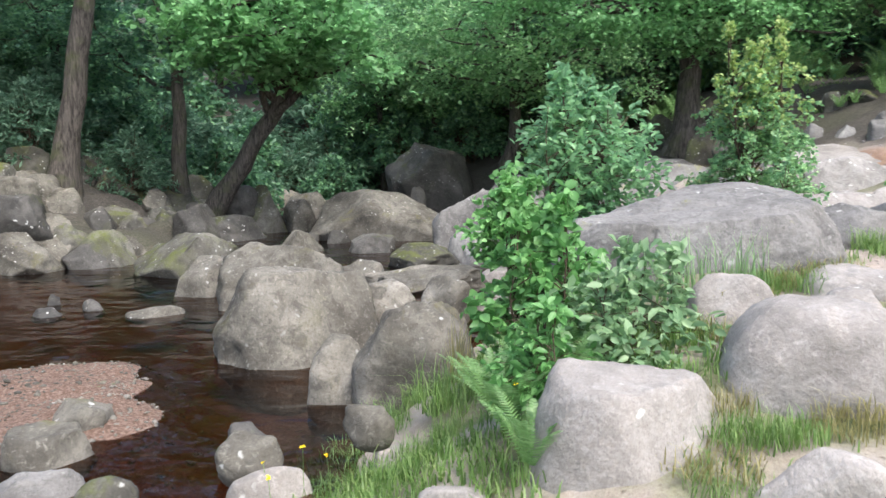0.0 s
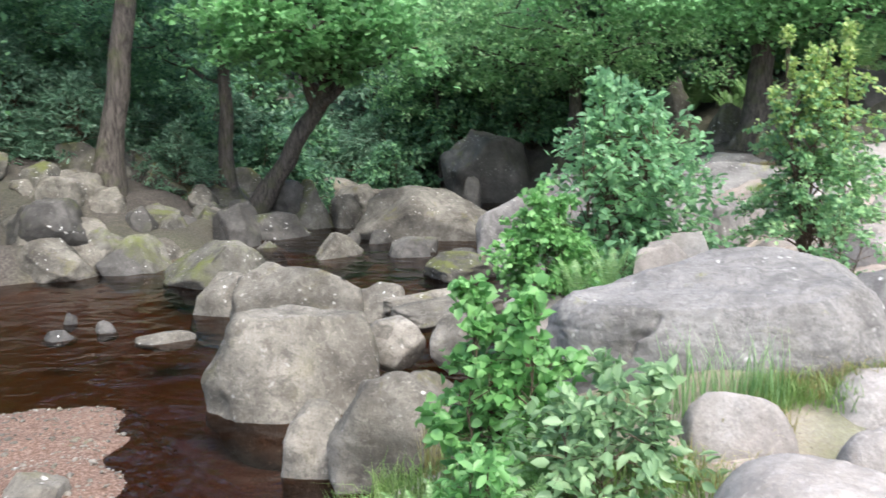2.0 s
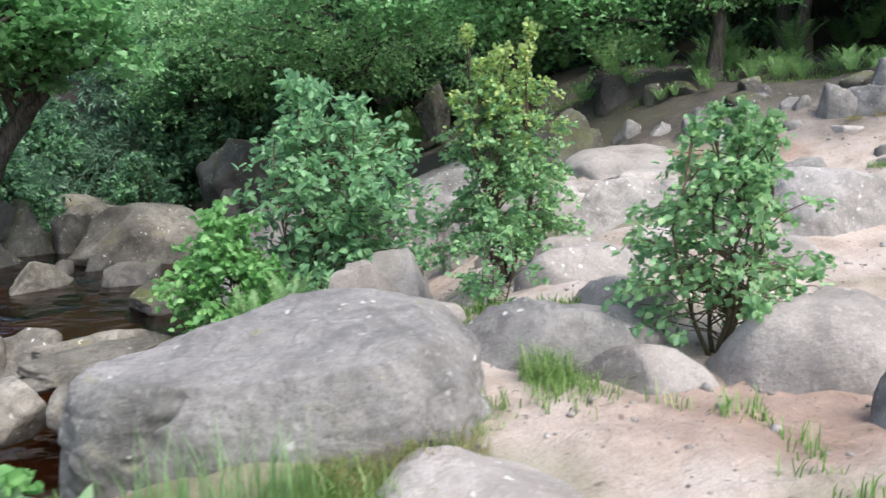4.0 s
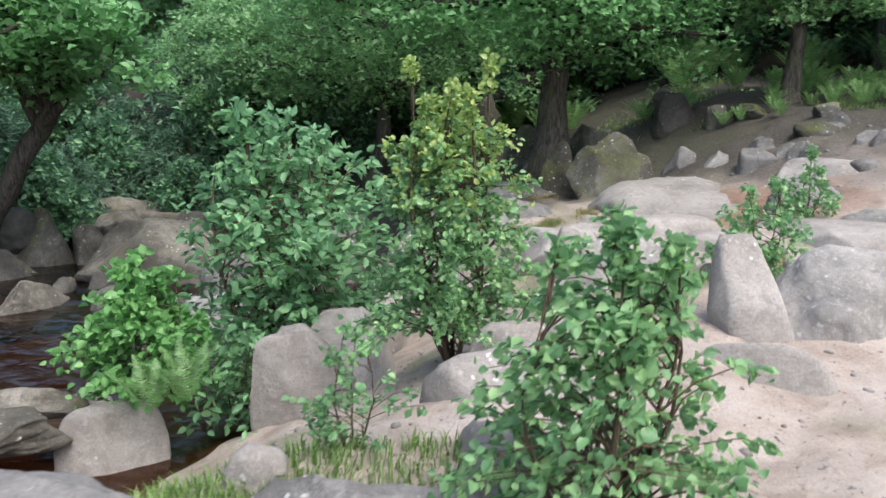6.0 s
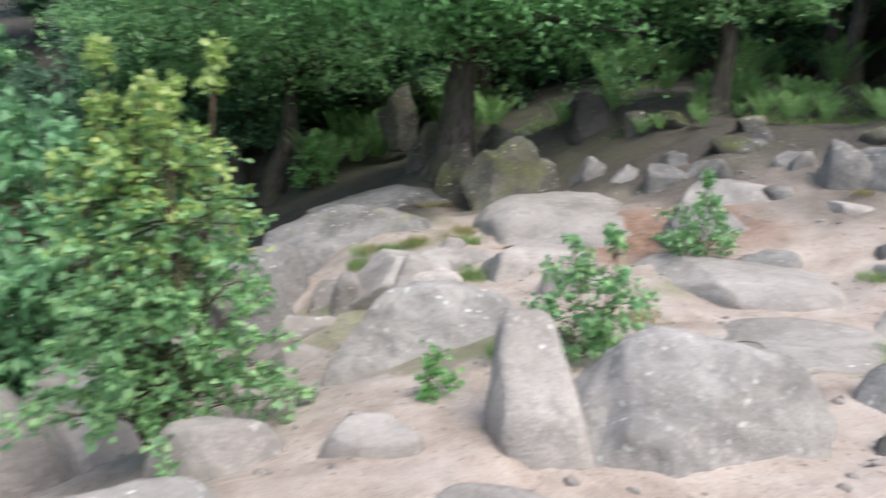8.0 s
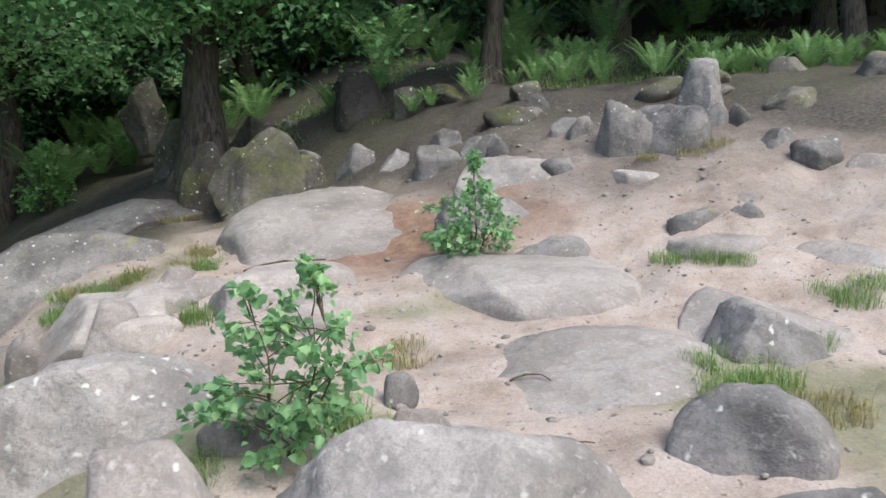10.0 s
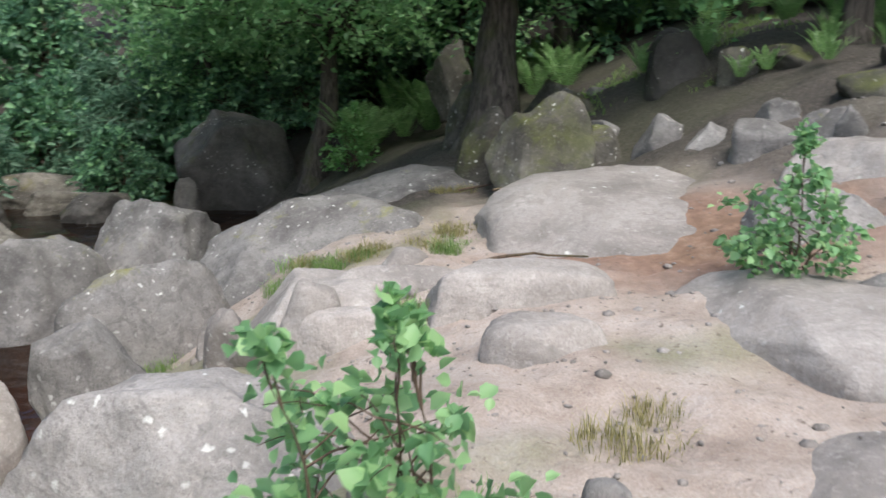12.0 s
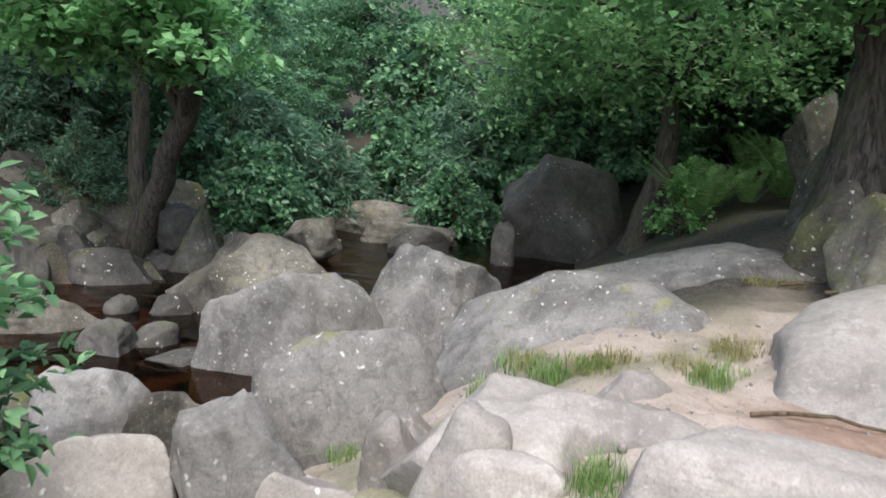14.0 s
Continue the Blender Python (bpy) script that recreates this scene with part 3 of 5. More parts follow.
boulder(3.82, 11.20, 0.88, 0.53, 0.31, 1.02, 10, PALE_ROCK, "pale sandy gritstone slab half sunk in sand", 1076, flat=5, lumpy=0.6, cuts=4, flare=0.1, sink=1.9, group="slabs on the bank")
boulder(7.39, 16.22, 2.19, 0.51, 0.38, 2.56, -12, GREY_ROCK, "angular grey gritstone boulder with pale lichen", 1077, box=3.8, cuts=7, flare=0.1, sink=1.2, group="boulders on the bank")
boulder(7.79, 15.58, 2.28, 0.56, 0.50, 2.51, -15, GREY_ROCK, "grey weathered gritstone boulder with lichen specks", 1078, box=4, flare=0.1, sink=1.2, group="boulders on the bank")
boulder(8.09, 14.77, 2.30, 0.53, 0.39, 2.58, -17, GREY_ROCK, "angular grey gritstone boulder with pale lichen", 1079, box=3.8, flare=0.1, sink=1.2, group="boulders on the bank")
boulder(8.29, 15.12, 2.46, 0.41, 0.30, 2.75, -18, GREY_ROCK, "grey weathered gritstone boulder with lichen specks", 1080, flare=0.1, sink=1.2, group="boulders on the bank")
boulder(8.47, 14.62, 2.46, 0.32, 0.24, 2.67, -20, GREY_ROCK, "angular grey gritstone boulder with pale lichen", 1081, flare=0.1, sink=1.2, group="boulders on the bank")
boulder(8.64, 14.32, 2.49, 0.24, 0.18, 2.72, -21, GREY_ROCK, "grey weathered gritstone boulder with lichen specks", 1082, flare=0.1, sink=1.2, group="boulders on the bank")
boulder(9.35, 13.78, 2.64, 0.33, 0.25, 2.89, -26, GREY_ROCK, "angular grey gritstone boulder with pale lichen", 1083, flare=0.1, sink=1.2, group="boulders on the bank")
boulder(9.55, 13.21, 2.51, 0.66, 0.58, 3.06, -29, GREY_ROCK, "grey weathered gritstone boulder with lichen specks", 1084, box=3.8, cuts=7, flare=0.1, sink=1.2, group="boulders on the bank")
boulder(9.94, 12.95, 2.55, 0.77, 0.67, 3.01, -31, GREY_ROCK, "angular grey gritstone boulder with pale lichen", 1085, box=4, cuts=6, flare=0.1, sink=1.2, group="boulders on the bank")
boulder(10.64, 13.48, 2.88, 0.63, 0.56, 3.47, -33, GREY_ROCK, "grey weathered gritstone boulder with lichen specks", 1086, box=3.6, cuts=7, flare=0.1, sink=1.2, group="boulders on the bank")
boulder(10.46, 12.93, 2.76, 0.27, 0.20, 3.01, -34, GREY_ROCK, "angular grey gritstone boulder with pale lichen", 1087, flare=0.1, sink=1.2, group="boulders on the bank")
boulder(10.65, 12.85, 2.80, 0.26, 0.19, 2.99, -35, GREY_ROCK, "grey weathered gritstone boulder with lichen specks", 1088, flare=0.1, sink=1.2, group="boulders on the bank")
boulder(10.66, 12.19, 2.59, 0.49, 0.43, 2.78, -38, GREY_ROCK, "angular grey gritstone boulder with pale lichen", 1089, flat=4, flare=0.1, sink=1.2, group="boulders on the bank")
boulder(10.63, 11.70, 2.46, 0.48, 0.43, 2.72, -39, GREY_ROCK, "grey weathered gritstone boulder with lichen specks", 1090, flare=0.1, sink=1.2, group="boulders on the bank")
boulder(9.99, 11.47, 2.20, 0.66, 0.55, 2.29, -37, PALE_ROCK, "pale sandy gritstone slab half sunk in sand", 1091, flat=4, lumpy=0.6, cuts=4, flare=0.1, sink=1.9, group="slabs on the bank")
boulder(9.59, 11.29, 2.12, 0.29, 0.21, 2.25, -36, GREY_ROCK, "grey weathered gritstone boulder with lichen specks", 1092, flare=0.1, sink=1.2, group="boulders on the bank")
boulder(9.27, 11.48, 2.04, 0.43, 0.38, 2.20, -33, GREY_ROCK, "angular grey gritstone boulder with pale lichen", 1093, flare=0.1, sink=1.2, group="boulders on the bank")
boulder(10.87, 11.31, 2.37, 0.53, 0.72, 2.58, -42, PALE_ROCK, "pale sandy gritstone slab half sunk in sand", 1094, flat=4, lumpy=0.6, cuts=4, flare=0.1, sink=1.9, group="slabs on the bank")
boulder(8.93, 13.28, 2.36, 0.44, 0.32, 2.50, -25, GREY_ROCK, "angular grey gritstone boulder with pale lichen", 1095, flat=4, flare=0.1, sink=1.2, group="boulders on the bank")
boulder(9.36, 12.63, 2.30, 0.64, 0.60, 2.41, -29, PALE_ROCK, "smooth pale trodden gritstone slab worn by feet", 1096, flat=4, lumpy=0.6, cuts=4, flare=0.1, sink=1.9, group="slabs on the bank")
boulder(8.10, 11.67, 1.79, 0.72, 0.56, 2.01, -24, GREY_ROCK, "angular grey gritstone boulder with pale lichen", 1097, flat=4, flare=0.1, sink=1.2, group="boulders on the bank")
boulder(8.02, 12.84, 1.89, 1.07, 0.91, 2.26, -21, GREY_ROCK, "grey weathered gritstone boulder with lichen specks", 1098, flat=4, flare=0.1, sink=1.2, group="boulders on the bank")
boulder(9.76, 10.44, 1.92, 0.74, 0.51, 2.05, -40, PALE_ROCK, "smooth pale trodden gritstone slab worn by feet", 1099, flat=4, lumpy=0.6, cuts=4, flare=0.1, sink=1.9, group="slabs on the bank")
boulder(6.22, 11.22, 1.64, 0.63, 0.42, 1.80, -6, PALE_ROCK, "rounded pale gritstone hump on the bank", 1101, flat=4, lumpy=0.6, cuts=4, flare=0.1, sink=1.9, group="slabs on the bank")
boulder(6.40, 9.70, 1.64, 0.19, 0.14, 1.76, -12, GREY_ROCK, "grey weathered gritstone boulder with lichen specks", 1102, flare=0.1, sink=1.2, group="boulders on the bank")
boulder(6.30, 9.08, 1.64, 0.42, 0.15, 1.83, -13, PALE_ROCK, "pale sandy gritstone slab half sunk in sand", 1103, flat=5, flare=0.5, lumpy=0.6, cuts=4, sink=1.9, group="slabs on the bank")
boulder(5.59, 9.25, 1.63, 0.39, 0.13, 1.81, 4, GREY_ROCK, "grey weathered gritstone boulder with lichen specks", 1104, flat=4, flare=0.1, sink=1.2, group="boulders on the bank")
boulder(8.51, 9.69, 1.65, 0.68, 0.51, 1.92, -43, GREY_ROCK, "angular grey gritstone boulder with pale lichen", 1105, flare=0.2, sink=1.2, group="boulders on the bank")
boulder(5.28, 12.52, 1.56, 0.99, 0.35, 1.72, 5, PALE_ROCK, "pale sandy gritstone slab half sunk in sand", 1106, flat=5, flare=0.4, lumpy=0.6, cuts=4, sink=1.9, group="slabs on the bank")
boulder(0.44, 15.26, 0.25, 1.86, 1.30, 1.31, 44, GREY_ROCK, "grey weathered gritstone boulder with lichen specks", 1108, tilt=12, cuts=8, flare=0.1, sink=1.2, group="boulders on the bank")
boulder(3.22, 13.25, 0.75, 1.55, 0.56, 1.54, 38, GREY_ROCK, "angular grey gritstone boulder with pale lichen", 1109, cuts=8, tilt=-8, flare=0.1, sink=1.2, group="boulders on the bank")
boulder(3.43, 11.86, 0.90, 0.71, 0.24, 1.51, 48, GREY_ROCK, "grey weathered gritstone boulder with lichen specks", 1110, box=3.6, cuts=7, flare=0.1, sink=1.2, group="boulders on the bank")
boulder(1.54, 16.46, 0.60, 1.77, 1.24, 1.53, 34, GREY_ROCK, "angular grey gritstone boulder with pale lichen", 1111, box=3.4, cuts=7, flare=0.1, sink=1.2, group="boulders on the bank")
boulder(4.09, 14.93, 1.20, 2.27, 1.47, 1.79, 22, GREY_ROCK, "grey weathered gritstone boulder with lichen specks", 1112, flat=4, cuts=5, lumpy=0.7, flare=0.1, sink=1.2, group="boulders on the bank")
boulder(4.50, 17.17, 1.50, 2.45, 1.10, 1.86, 14, GREY_ROCK, "angular grey gritstone boulder with pale lichen", 1113, box=3.2, flare=0.1, sink=1.2, group="boulders on the bank")
boulder(0.51, 12.92, 0.25, 0.99, 0.71, 0.74, 57, GREY_ROCK, "grey weathered gritstone boulder with lichen specks", 1114, tilt=-12, cuts=7, flare=0.1, sink=1.2, group="boulders on the bank")
boulder(1.56, 12.87, 0.45, 0.68, 0.50, 0.79, 52, STREAM_ROCK, "smooth brown-grey stone on the stream's edge", 1115, flare=0.1, group="boulders along the stream")
boulder(4.23, 12.26, 1.16, 0.43, 0.31, 1.48, 36, PALE_ROCK, "rounded pale gritstone hump on the bank", 1116, lumpy=0.6, cuts=4, flare=0.1, sink=1.9, group="slabs on the bank")
boulder(4.75, 12.01, 1.35, 0.50, 0.36, 1.74, 31, PALE_ROCK, "smooth pale trodden gritstone slab worn by feet", 1117, box=3.6, cuts=4, lumpy=0.6, flare=0.1, sink=1.9, group="slabs on the bank")
boulder(2.63, 11.39, 0.85, 1.04, 0.35, 1.16, 59, PALE_ROCK, "pale sandy gritstone slab half sunk in sand", 1118, flat=5, lumpy=0.6, cuts=4, flare=0.1, sink=1.9, group="slabs on the bank")
boulder(5.97, 12.11, 1.64, 1.34, 0.49, 1.87, 10, PALE_ROCK, "rounded pale gritstone hump on the bank", 1119, flat=5, box=4, cuts=2, lumpy=0.4, flare=0.1, sink=1.9, group="slabs on the bank")
boulder(5.23, 12.88, 1.61, 0.47, 0.23, 1.77, 19, PALE_ROCK, "smooth pale trodden gritstone slab worn by feet", 1120, flare=0.5, lumpy=0.6, cuts=4, sink=1.9, group="slabs on the bank")
boulder(-2.54, 14.26, 0.20, 1.26, 0.64, 0.60, 60, STREAM_ROCK, "smooth brown-grey stone on the stream's edge", 1121, flat=4, flare=0.1, group="boulders along the stream")
boulder(-4.70, 15.07, 0.20, 0.84, 0.62, 1.02, 62, DARK_ROCK, "dark boulder beside the water", 1122, flare=0.1, group="boulders under the trees")
boulder(-2.57, 15.32, 0.20, 0.48, 0.35, 0.45, 55, DARK_ROCK, "dark boulder beside the water", 1123, flare=0.1, group="boulders under the trees")
boulder(-2.09, 15.71, 0.20, 0.55, 0.41, 0.45, 52, DARK_ROCK, "dark boulder beside the water", 1124, flare=0.1, group="boulders under the trees")
boulder(-1.12, 14.78, 0.20, 0.64, 0.40, 0.45, 53, DARK_ROCK, "dark boulder beside the water", 1125, flat=4, flare=0.1, group="boulders under the trees")
boulder(-4.52, 23.88, 0.30, 2.66, 2.27, 0.89, 37, STREAM_ROCK, "brown-grey rounded boulder at the water", 1126, flat=4, flare=0.1, group="boulders along the stream")
boulder(-3.39, 22.88, 0.30, 1.86, 1.12, 0.67, 36, STREAM_ROCK, "smooth brown-grey stone on the stream's edge", 1127, flat=4, flare=0.1, group="boulders along the stream")
boulder(-2.46, 21.82, 0.30, 1.25, 0.91, 0.76, 35, DARK_ROCK, "dark boulder beside the water", 1128, flare=0.1, group="boulders under the trees")
boulder(-4.07, 20.74, 0.30, 0.85, 0.63, 0.65, 42, STREAM_ROCK, "smooth brown-grey stone on the stream's edge", 1129, flare=0.1, group="boulders along the stream")
boulder(-5.53, 19.20, 0.30, 0.75, 0.55, 0.55, 50, STREAM_ROCK, "brown-grey rounded boulder at the water", 1130, flare=0.1, group="boulders along the stream")
boulder(-0.42, 14.56, 0.20, 0.79, 0.58, 0.27, 52, DARK_ROCK, "dark boulder beside the water", 1131, flat=4, flare=0.1, group="boulders under the trees")
boulder(6.16, 16.40, 1.76, 1.16, 0.84, 2.78, -2, MOSSY_ROCK, "mossy lichen-spotted gritstone boulder", 1132, cuts=10, flare=0.2, group="mossy boulders")
boulder(6.60, 16.67, 1.90, 0.81, 0.59, 2.41, -5, MOSSY_ROCK, "mossy lichen-spotted gritstone boulder", 1133, cuts=8, flare=0.1, group="mossy boulders")
boulder(5.45, 17.18, 1.69, 0.64, 0.47, 2.59, 2, MOSSY_ROCK, "mossy lichen-spotted gritstone boulder", 1134, cuts=8, flare=0.1, group="mossy boulders")
boulder(7.95, 18.38, 2.86, 0.85, 0.62, 3.52, -11, DARK_ROCK, "dark boulder beside the water", 1135, flare=0.1, group="boulders under the trees")
boulder(8.34, 15.21, 2.50, 0.43, 0.32, 2.72, -17, GREY_ROCK, "grey weathered gritstone boulder with lichen specks", 1136, flare=0.1, sink=1.2, group="boulders on the bank")
boulder(8.58, 14.51, 2.49, 0.34, 0.25, 2.70, -20, GREY_ROCK, "angular grey gritstone boulder with pale lichen", 1137, flare=0.1, sink=1.2, group="boulders on the bank")
boulder(8.36, 17.42, 2.84, 0.45, 0.34, 3.28, -14, MOSSY_ROCK, "mossy lichen-spotted gritstone boulder", 1138, flare=0.1, group="mossy boulders")
boulder(9.08, 15.05, 2.77, 0.67, 0.49, 3.00, -22, MOSSY_ROCK, "mossy lichen-spotted gritstone boulder", 1139, flat=4, flare=0.1, group="mossy boulders")
boulder(9.41, 15.04, 2.93, 0.31, 0.23, 3.14, -24, GREY_ROCK, "grey weathered gritstone boulder with lichen specks", 1140, flare=0.1, sink=1.2, group="boulders on the bank")
boulder(9.32, 14.01, 2.68, 0.35, 0.26, 2.87, -26, GREY_ROCK, "angular grey gritstone boulder with pale lichen", 1141, flare=0.1, sink=1.2, group="boulders on the bank")
boulder(0.73, 8.89, 0.20, 0.85, 0.40, 0.72, 33, PALE_ROCK, "pale sandy gritstone slab half sunk in sand", 1142, flat=4, lumpy=0.6, cuts=4, flare=0.1, sink=1.9, group="slabs on the bank")
boulder(-0.08, 10.08, 0.20, 0.67, 0.30, 0.36, 33, PALE_ROCK, "rounded pale gritstone hump on the bank", 1143, flat=4, lumpy=0.6, cuts=4, flare=0.1, sink=1.9, group="slabs on the bank")
boulder(2.19, 9.42, 0.53, 0.84, 0.60, 1.23, 18, PALE_ROCK, "smooth pale trodden gritstone slab worn by feet", 1144, tilt=-20, cuts=6, box=2.4, lumpy=0.6, flare=0.45, sink=1.9, group="slabs on the bank")
boulder(3.85, 8.18, 1.35, 0.69, 0.24, 1.57, 3, PALE_ROCK, "pale sandy gritstone slab half sunk in sand", 1145, flat=4, tilt=5, lumpy=0.6, cuts=4, flare=0.1, sink=1.9, group="slabs on the bank")
boulder(5.20, 7.43, 1.46, 0.76, 0.29, 1.64, -17, PALE_ROCK, "rounded pale gritstone hump on the bank", 1146, flat=4, flare=0.3, lumpy=0.6, cuts=4, sink=1.9, group="slabs on the bank")
boulder(4.64, 8.11, 1.52, 0.51, 0.19, 1.65, -7, PALE_ROCK, "smooth pale trodden gritstone slab worn by feet", 1147, flat=4, flare=0.3, lumpy=0.6, cuts=4, sink=1.9, group="slabs on the bank")
boulder(-13.29, 22.29, 1.20, 3.04, 1.77, 2.14, 33, MOSSY_ROCK, "mossy lichen-spotted gritstone boulder", 38, tilt=8, group="mossy boulders")
boulder(-9.76, 16.08, 1.00, 1.02, 0.84, 1.81, 34, STREAM_ROCK, "brown-grey rounded boulder at the water", 39, flare=0.1, group="boulders along the stream")
boulder(-8.86, 16.03, 0.60, 0.90, 0.74, 1.50, 32, STREAM_ROCK, "brown-grey rounded boulder at the water", 40, tilt=-15, flare=0.1, group="boulders along the stream")
boulder(-8.73, 14.86, 0.60, 1.69, 1.37, 1.24, 33, STREAM_ROCK, "brown-grey rounded boulder at the water", 41, flare=0.3, group="boulders along the stream")
boulder(-7.40, 15.02, 0.60, 1.15, 0.94, 1.34, 29, STREAM_ROCK, "brown-grey rounded boulder at the water", 42, tilt=12, flare=0.1, group="boulders along the stream")
boulder(-7.75, 17.88, 0.90, 1.40, 1.09, 1.42, 26, DARK_ROCK, "dark boulder under the trees", 43, group="boulders under the trees")
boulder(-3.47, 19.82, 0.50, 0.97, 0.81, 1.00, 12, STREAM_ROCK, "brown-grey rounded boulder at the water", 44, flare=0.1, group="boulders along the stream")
boulder(-4.56, 17.75, 0.80, 1.14, 0.89, 1.28, 17, DARK_ROCK, "dark boulder under the trees", 45, group="boulders under the trees")
boulder(0.74, 3.00, 0.72, 0.72, 0.62, 1.19, -14, PALE_ROCK, "pale gritstone block with a sloping face beside ferns", 54, lumpy=0.8, box=2.5, cuts=8, flat=3.0, flare=0.35, tilt=-6, pitch=6, sink=1.1, group="slabs on the bank")
boulder(1.60, 3.24, 0.90, 0.84, 0.66, 1.40, -24, PALE_ROCK, "smooth pale trodden gritstone slab worn by feet", 55, lumpy=0.5, box=3.4, cuts=3, flat=3.6, flare=0.2, pitch=5, sink=1.1, group="slabs on the bank")
boulder(6.12, 8.22, 1.50, 1.36, 0.85, 2.10, -19, SPECKLED_ROCK, "big angular grey boulder with white lichen patches", 65, box=2.7, cuts=7, flat=3.2, tilt=4, flare=0.15, group="boulders on the bank")
boulder(8.04, 19.29, 3.08, 0.92, 0.72, 3.61, -12, DARK_ROCK, "dark boulder under the trees", 69, group="boulders under the trees")
boulder(2.43, 24.81, 1.02, 2.00, 1.53, 2.31, 15, DARK_ROCK, "dark boulder under the trees", 102, group="boulders under the trees")
boulder(-9.00, 17.60, 1.15, 1.82, 1.41, 2.11, 61, MOSSY_ROCK, "mossy lichen-spotted gritstone boulder", 110, group="mossy boulders")
boulder(-8.86, 18.72, 0.99, 1.68, 1.30, 2.30, 58, MOSSY_ROCK, "mossy lichen-spotted gritstone boulder", 111, tilt=10, group="mossy boulders")
boulder(-8.07, 16.95, 0.55, 1.48, 1.15, 1.44, 62, DARK_ROCK, "dark boulder under the trees", 112, group="boulders under the trees")
boulder(-7.84, 18.17, 0.51, 1.28, 0.99, 1.55, 58, MOSSY_ROCK, "mossy lichen-spotted gritstone boulder", 113, group="mossy boulders")
boulder(-6.95, 18.48, 0.60, 1.03, 0.84, 1.42, 55, STREAM_ROCK, "brown-grey rounded boulder at the water", 114, tilt=20, flare=0.1, group="boulders along the stream")
boulder(-6.09, 19.25, 0.50, 1.34, 1.04, 1.46, 51, MOSSY_ROCK, "mossy lichen-spotted gritstone boulder", 115, group="mossy boulders")
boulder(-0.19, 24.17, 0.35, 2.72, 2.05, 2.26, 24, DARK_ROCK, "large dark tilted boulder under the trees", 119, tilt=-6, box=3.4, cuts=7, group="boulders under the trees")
boulder(-0.71, 22.20, 0.38, 0.47, 0.37, 1.03, 29, DARK_ROCK, "dark boulder under the trees", 120, group="boulders under the trees")
boulder(6.44, 19.10, 1.43, 1.58, 1.06, 2.90, -3, MOSSY_ROCK, "mossy rock against the oak roots", 121, box=3.4, flare=0.2, group="mossy boulders")
boulder(5.09, 18.27, 1.56, 0.53, 0.42, 2.19, 3, MOSSY_ROCK, "mossy lichen-spotted gritstone boulder", 148, group="mossy boulders")
boulder(4.50, 22.11, 2.80, 0.98, 0.77, 3.61, 5, MOSSY_ROCK, "mossy lichen-spotted gritstone boulder", 149, group="mossy boulders")
boulder(5.27, 19.41, 1.84, 1.12, 0.87, 2.88, 2, MOSSY_ROCK, "mossy lichen-spotted gritstone boulder", 150, tilt=8, group="mossy boulders")

# ---- plants ----
def raw_mesh(name, verts, faces, mat, parent=None, smooth=False):
    """A mesh from arrays: verts (n, 3), faces (m, k)."""
    me = bpy.data.meshes.new(name)
    m, k = faces.shape
    me.vertices.add(len(verts))
    me.vertices.foreach_set("co", verts.astype(np.float32).ravel())
    me.loops.add(m * k)
    me.loops.foreach_set("vertex_index", faces.astype(np.int32).ravel())
    me.polygons.add(m)
    me.polygons.foreach_set("loop_start", np.arange(0, m * k, k, dtype=np.int32))
    if smooth:
        me.polygons.foreach_set("use_smooth", np.ones(m, dtype=bool))
    me.materials.append(mat)
    me.update(calc_edges=True)
    ob = new(name, me)
    ob.parent = parent
    return ob


def unit(v):
    return v / np.maximum(np.linalg.norm(v, axis=1, keepdims=True), 1e-6)


def leaves(at, size, rng, wide=0.62, up=0.9, droop=0.0, full=True, along=None):
    """Folded leaf blades at the places given. Returns verts and faces."""
    n = len(at)
    normal = unit(rng.normal(0, 0.55, (n, 3)) + np.array((0, 0, up)))
    way = rng.normal(0, 1, (n, 3)) if along is None else along + rng.normal(0, 0.5, (n, 3))
    way[:, 2] -= droop
    way = unit(way - normal * np.sum(way * normal, axis=1, keepdims=True))
    side = np.cross(normal, way)
    long = (size * rng.uniform(0.65, 1.25, n))[:, None]
    half = long * wide / 2
    fold = normal * half * 0.45
    curl = normal * long * rng.uniform(-0.18, 0.05, (n, 1))
    if full:
        pts = (at, at + way * long * 0.3 + side * half * 0.85 + fold, at + way * long * 0.65 + side * half * 0.8 + fold, at + way * long + curl,
               at + way * long * 0.65 - side * half * 0.8 + fold, at + way * long * 0.3 - side * half * 0.85 + fold)
        quads = ((0, 1, 2, 3), (0, 3, 4, 5))
    else:
        pts = (at, at + way * long * 0.5 + side * half + fold, at + way * long + curl, at + way * long * 0.5 - side * half + fold)
        quads = ((0, 1, 2), (0, 2, 3))
    k = len(pts)
    verts = np.stack(pts, axis=1).reshape(-1, 3)
    faces = (np.arange(n)[:, None, None] * k + np.array(quads)[None]).reshape(-1, len(quads[0]))
    return verts, faces


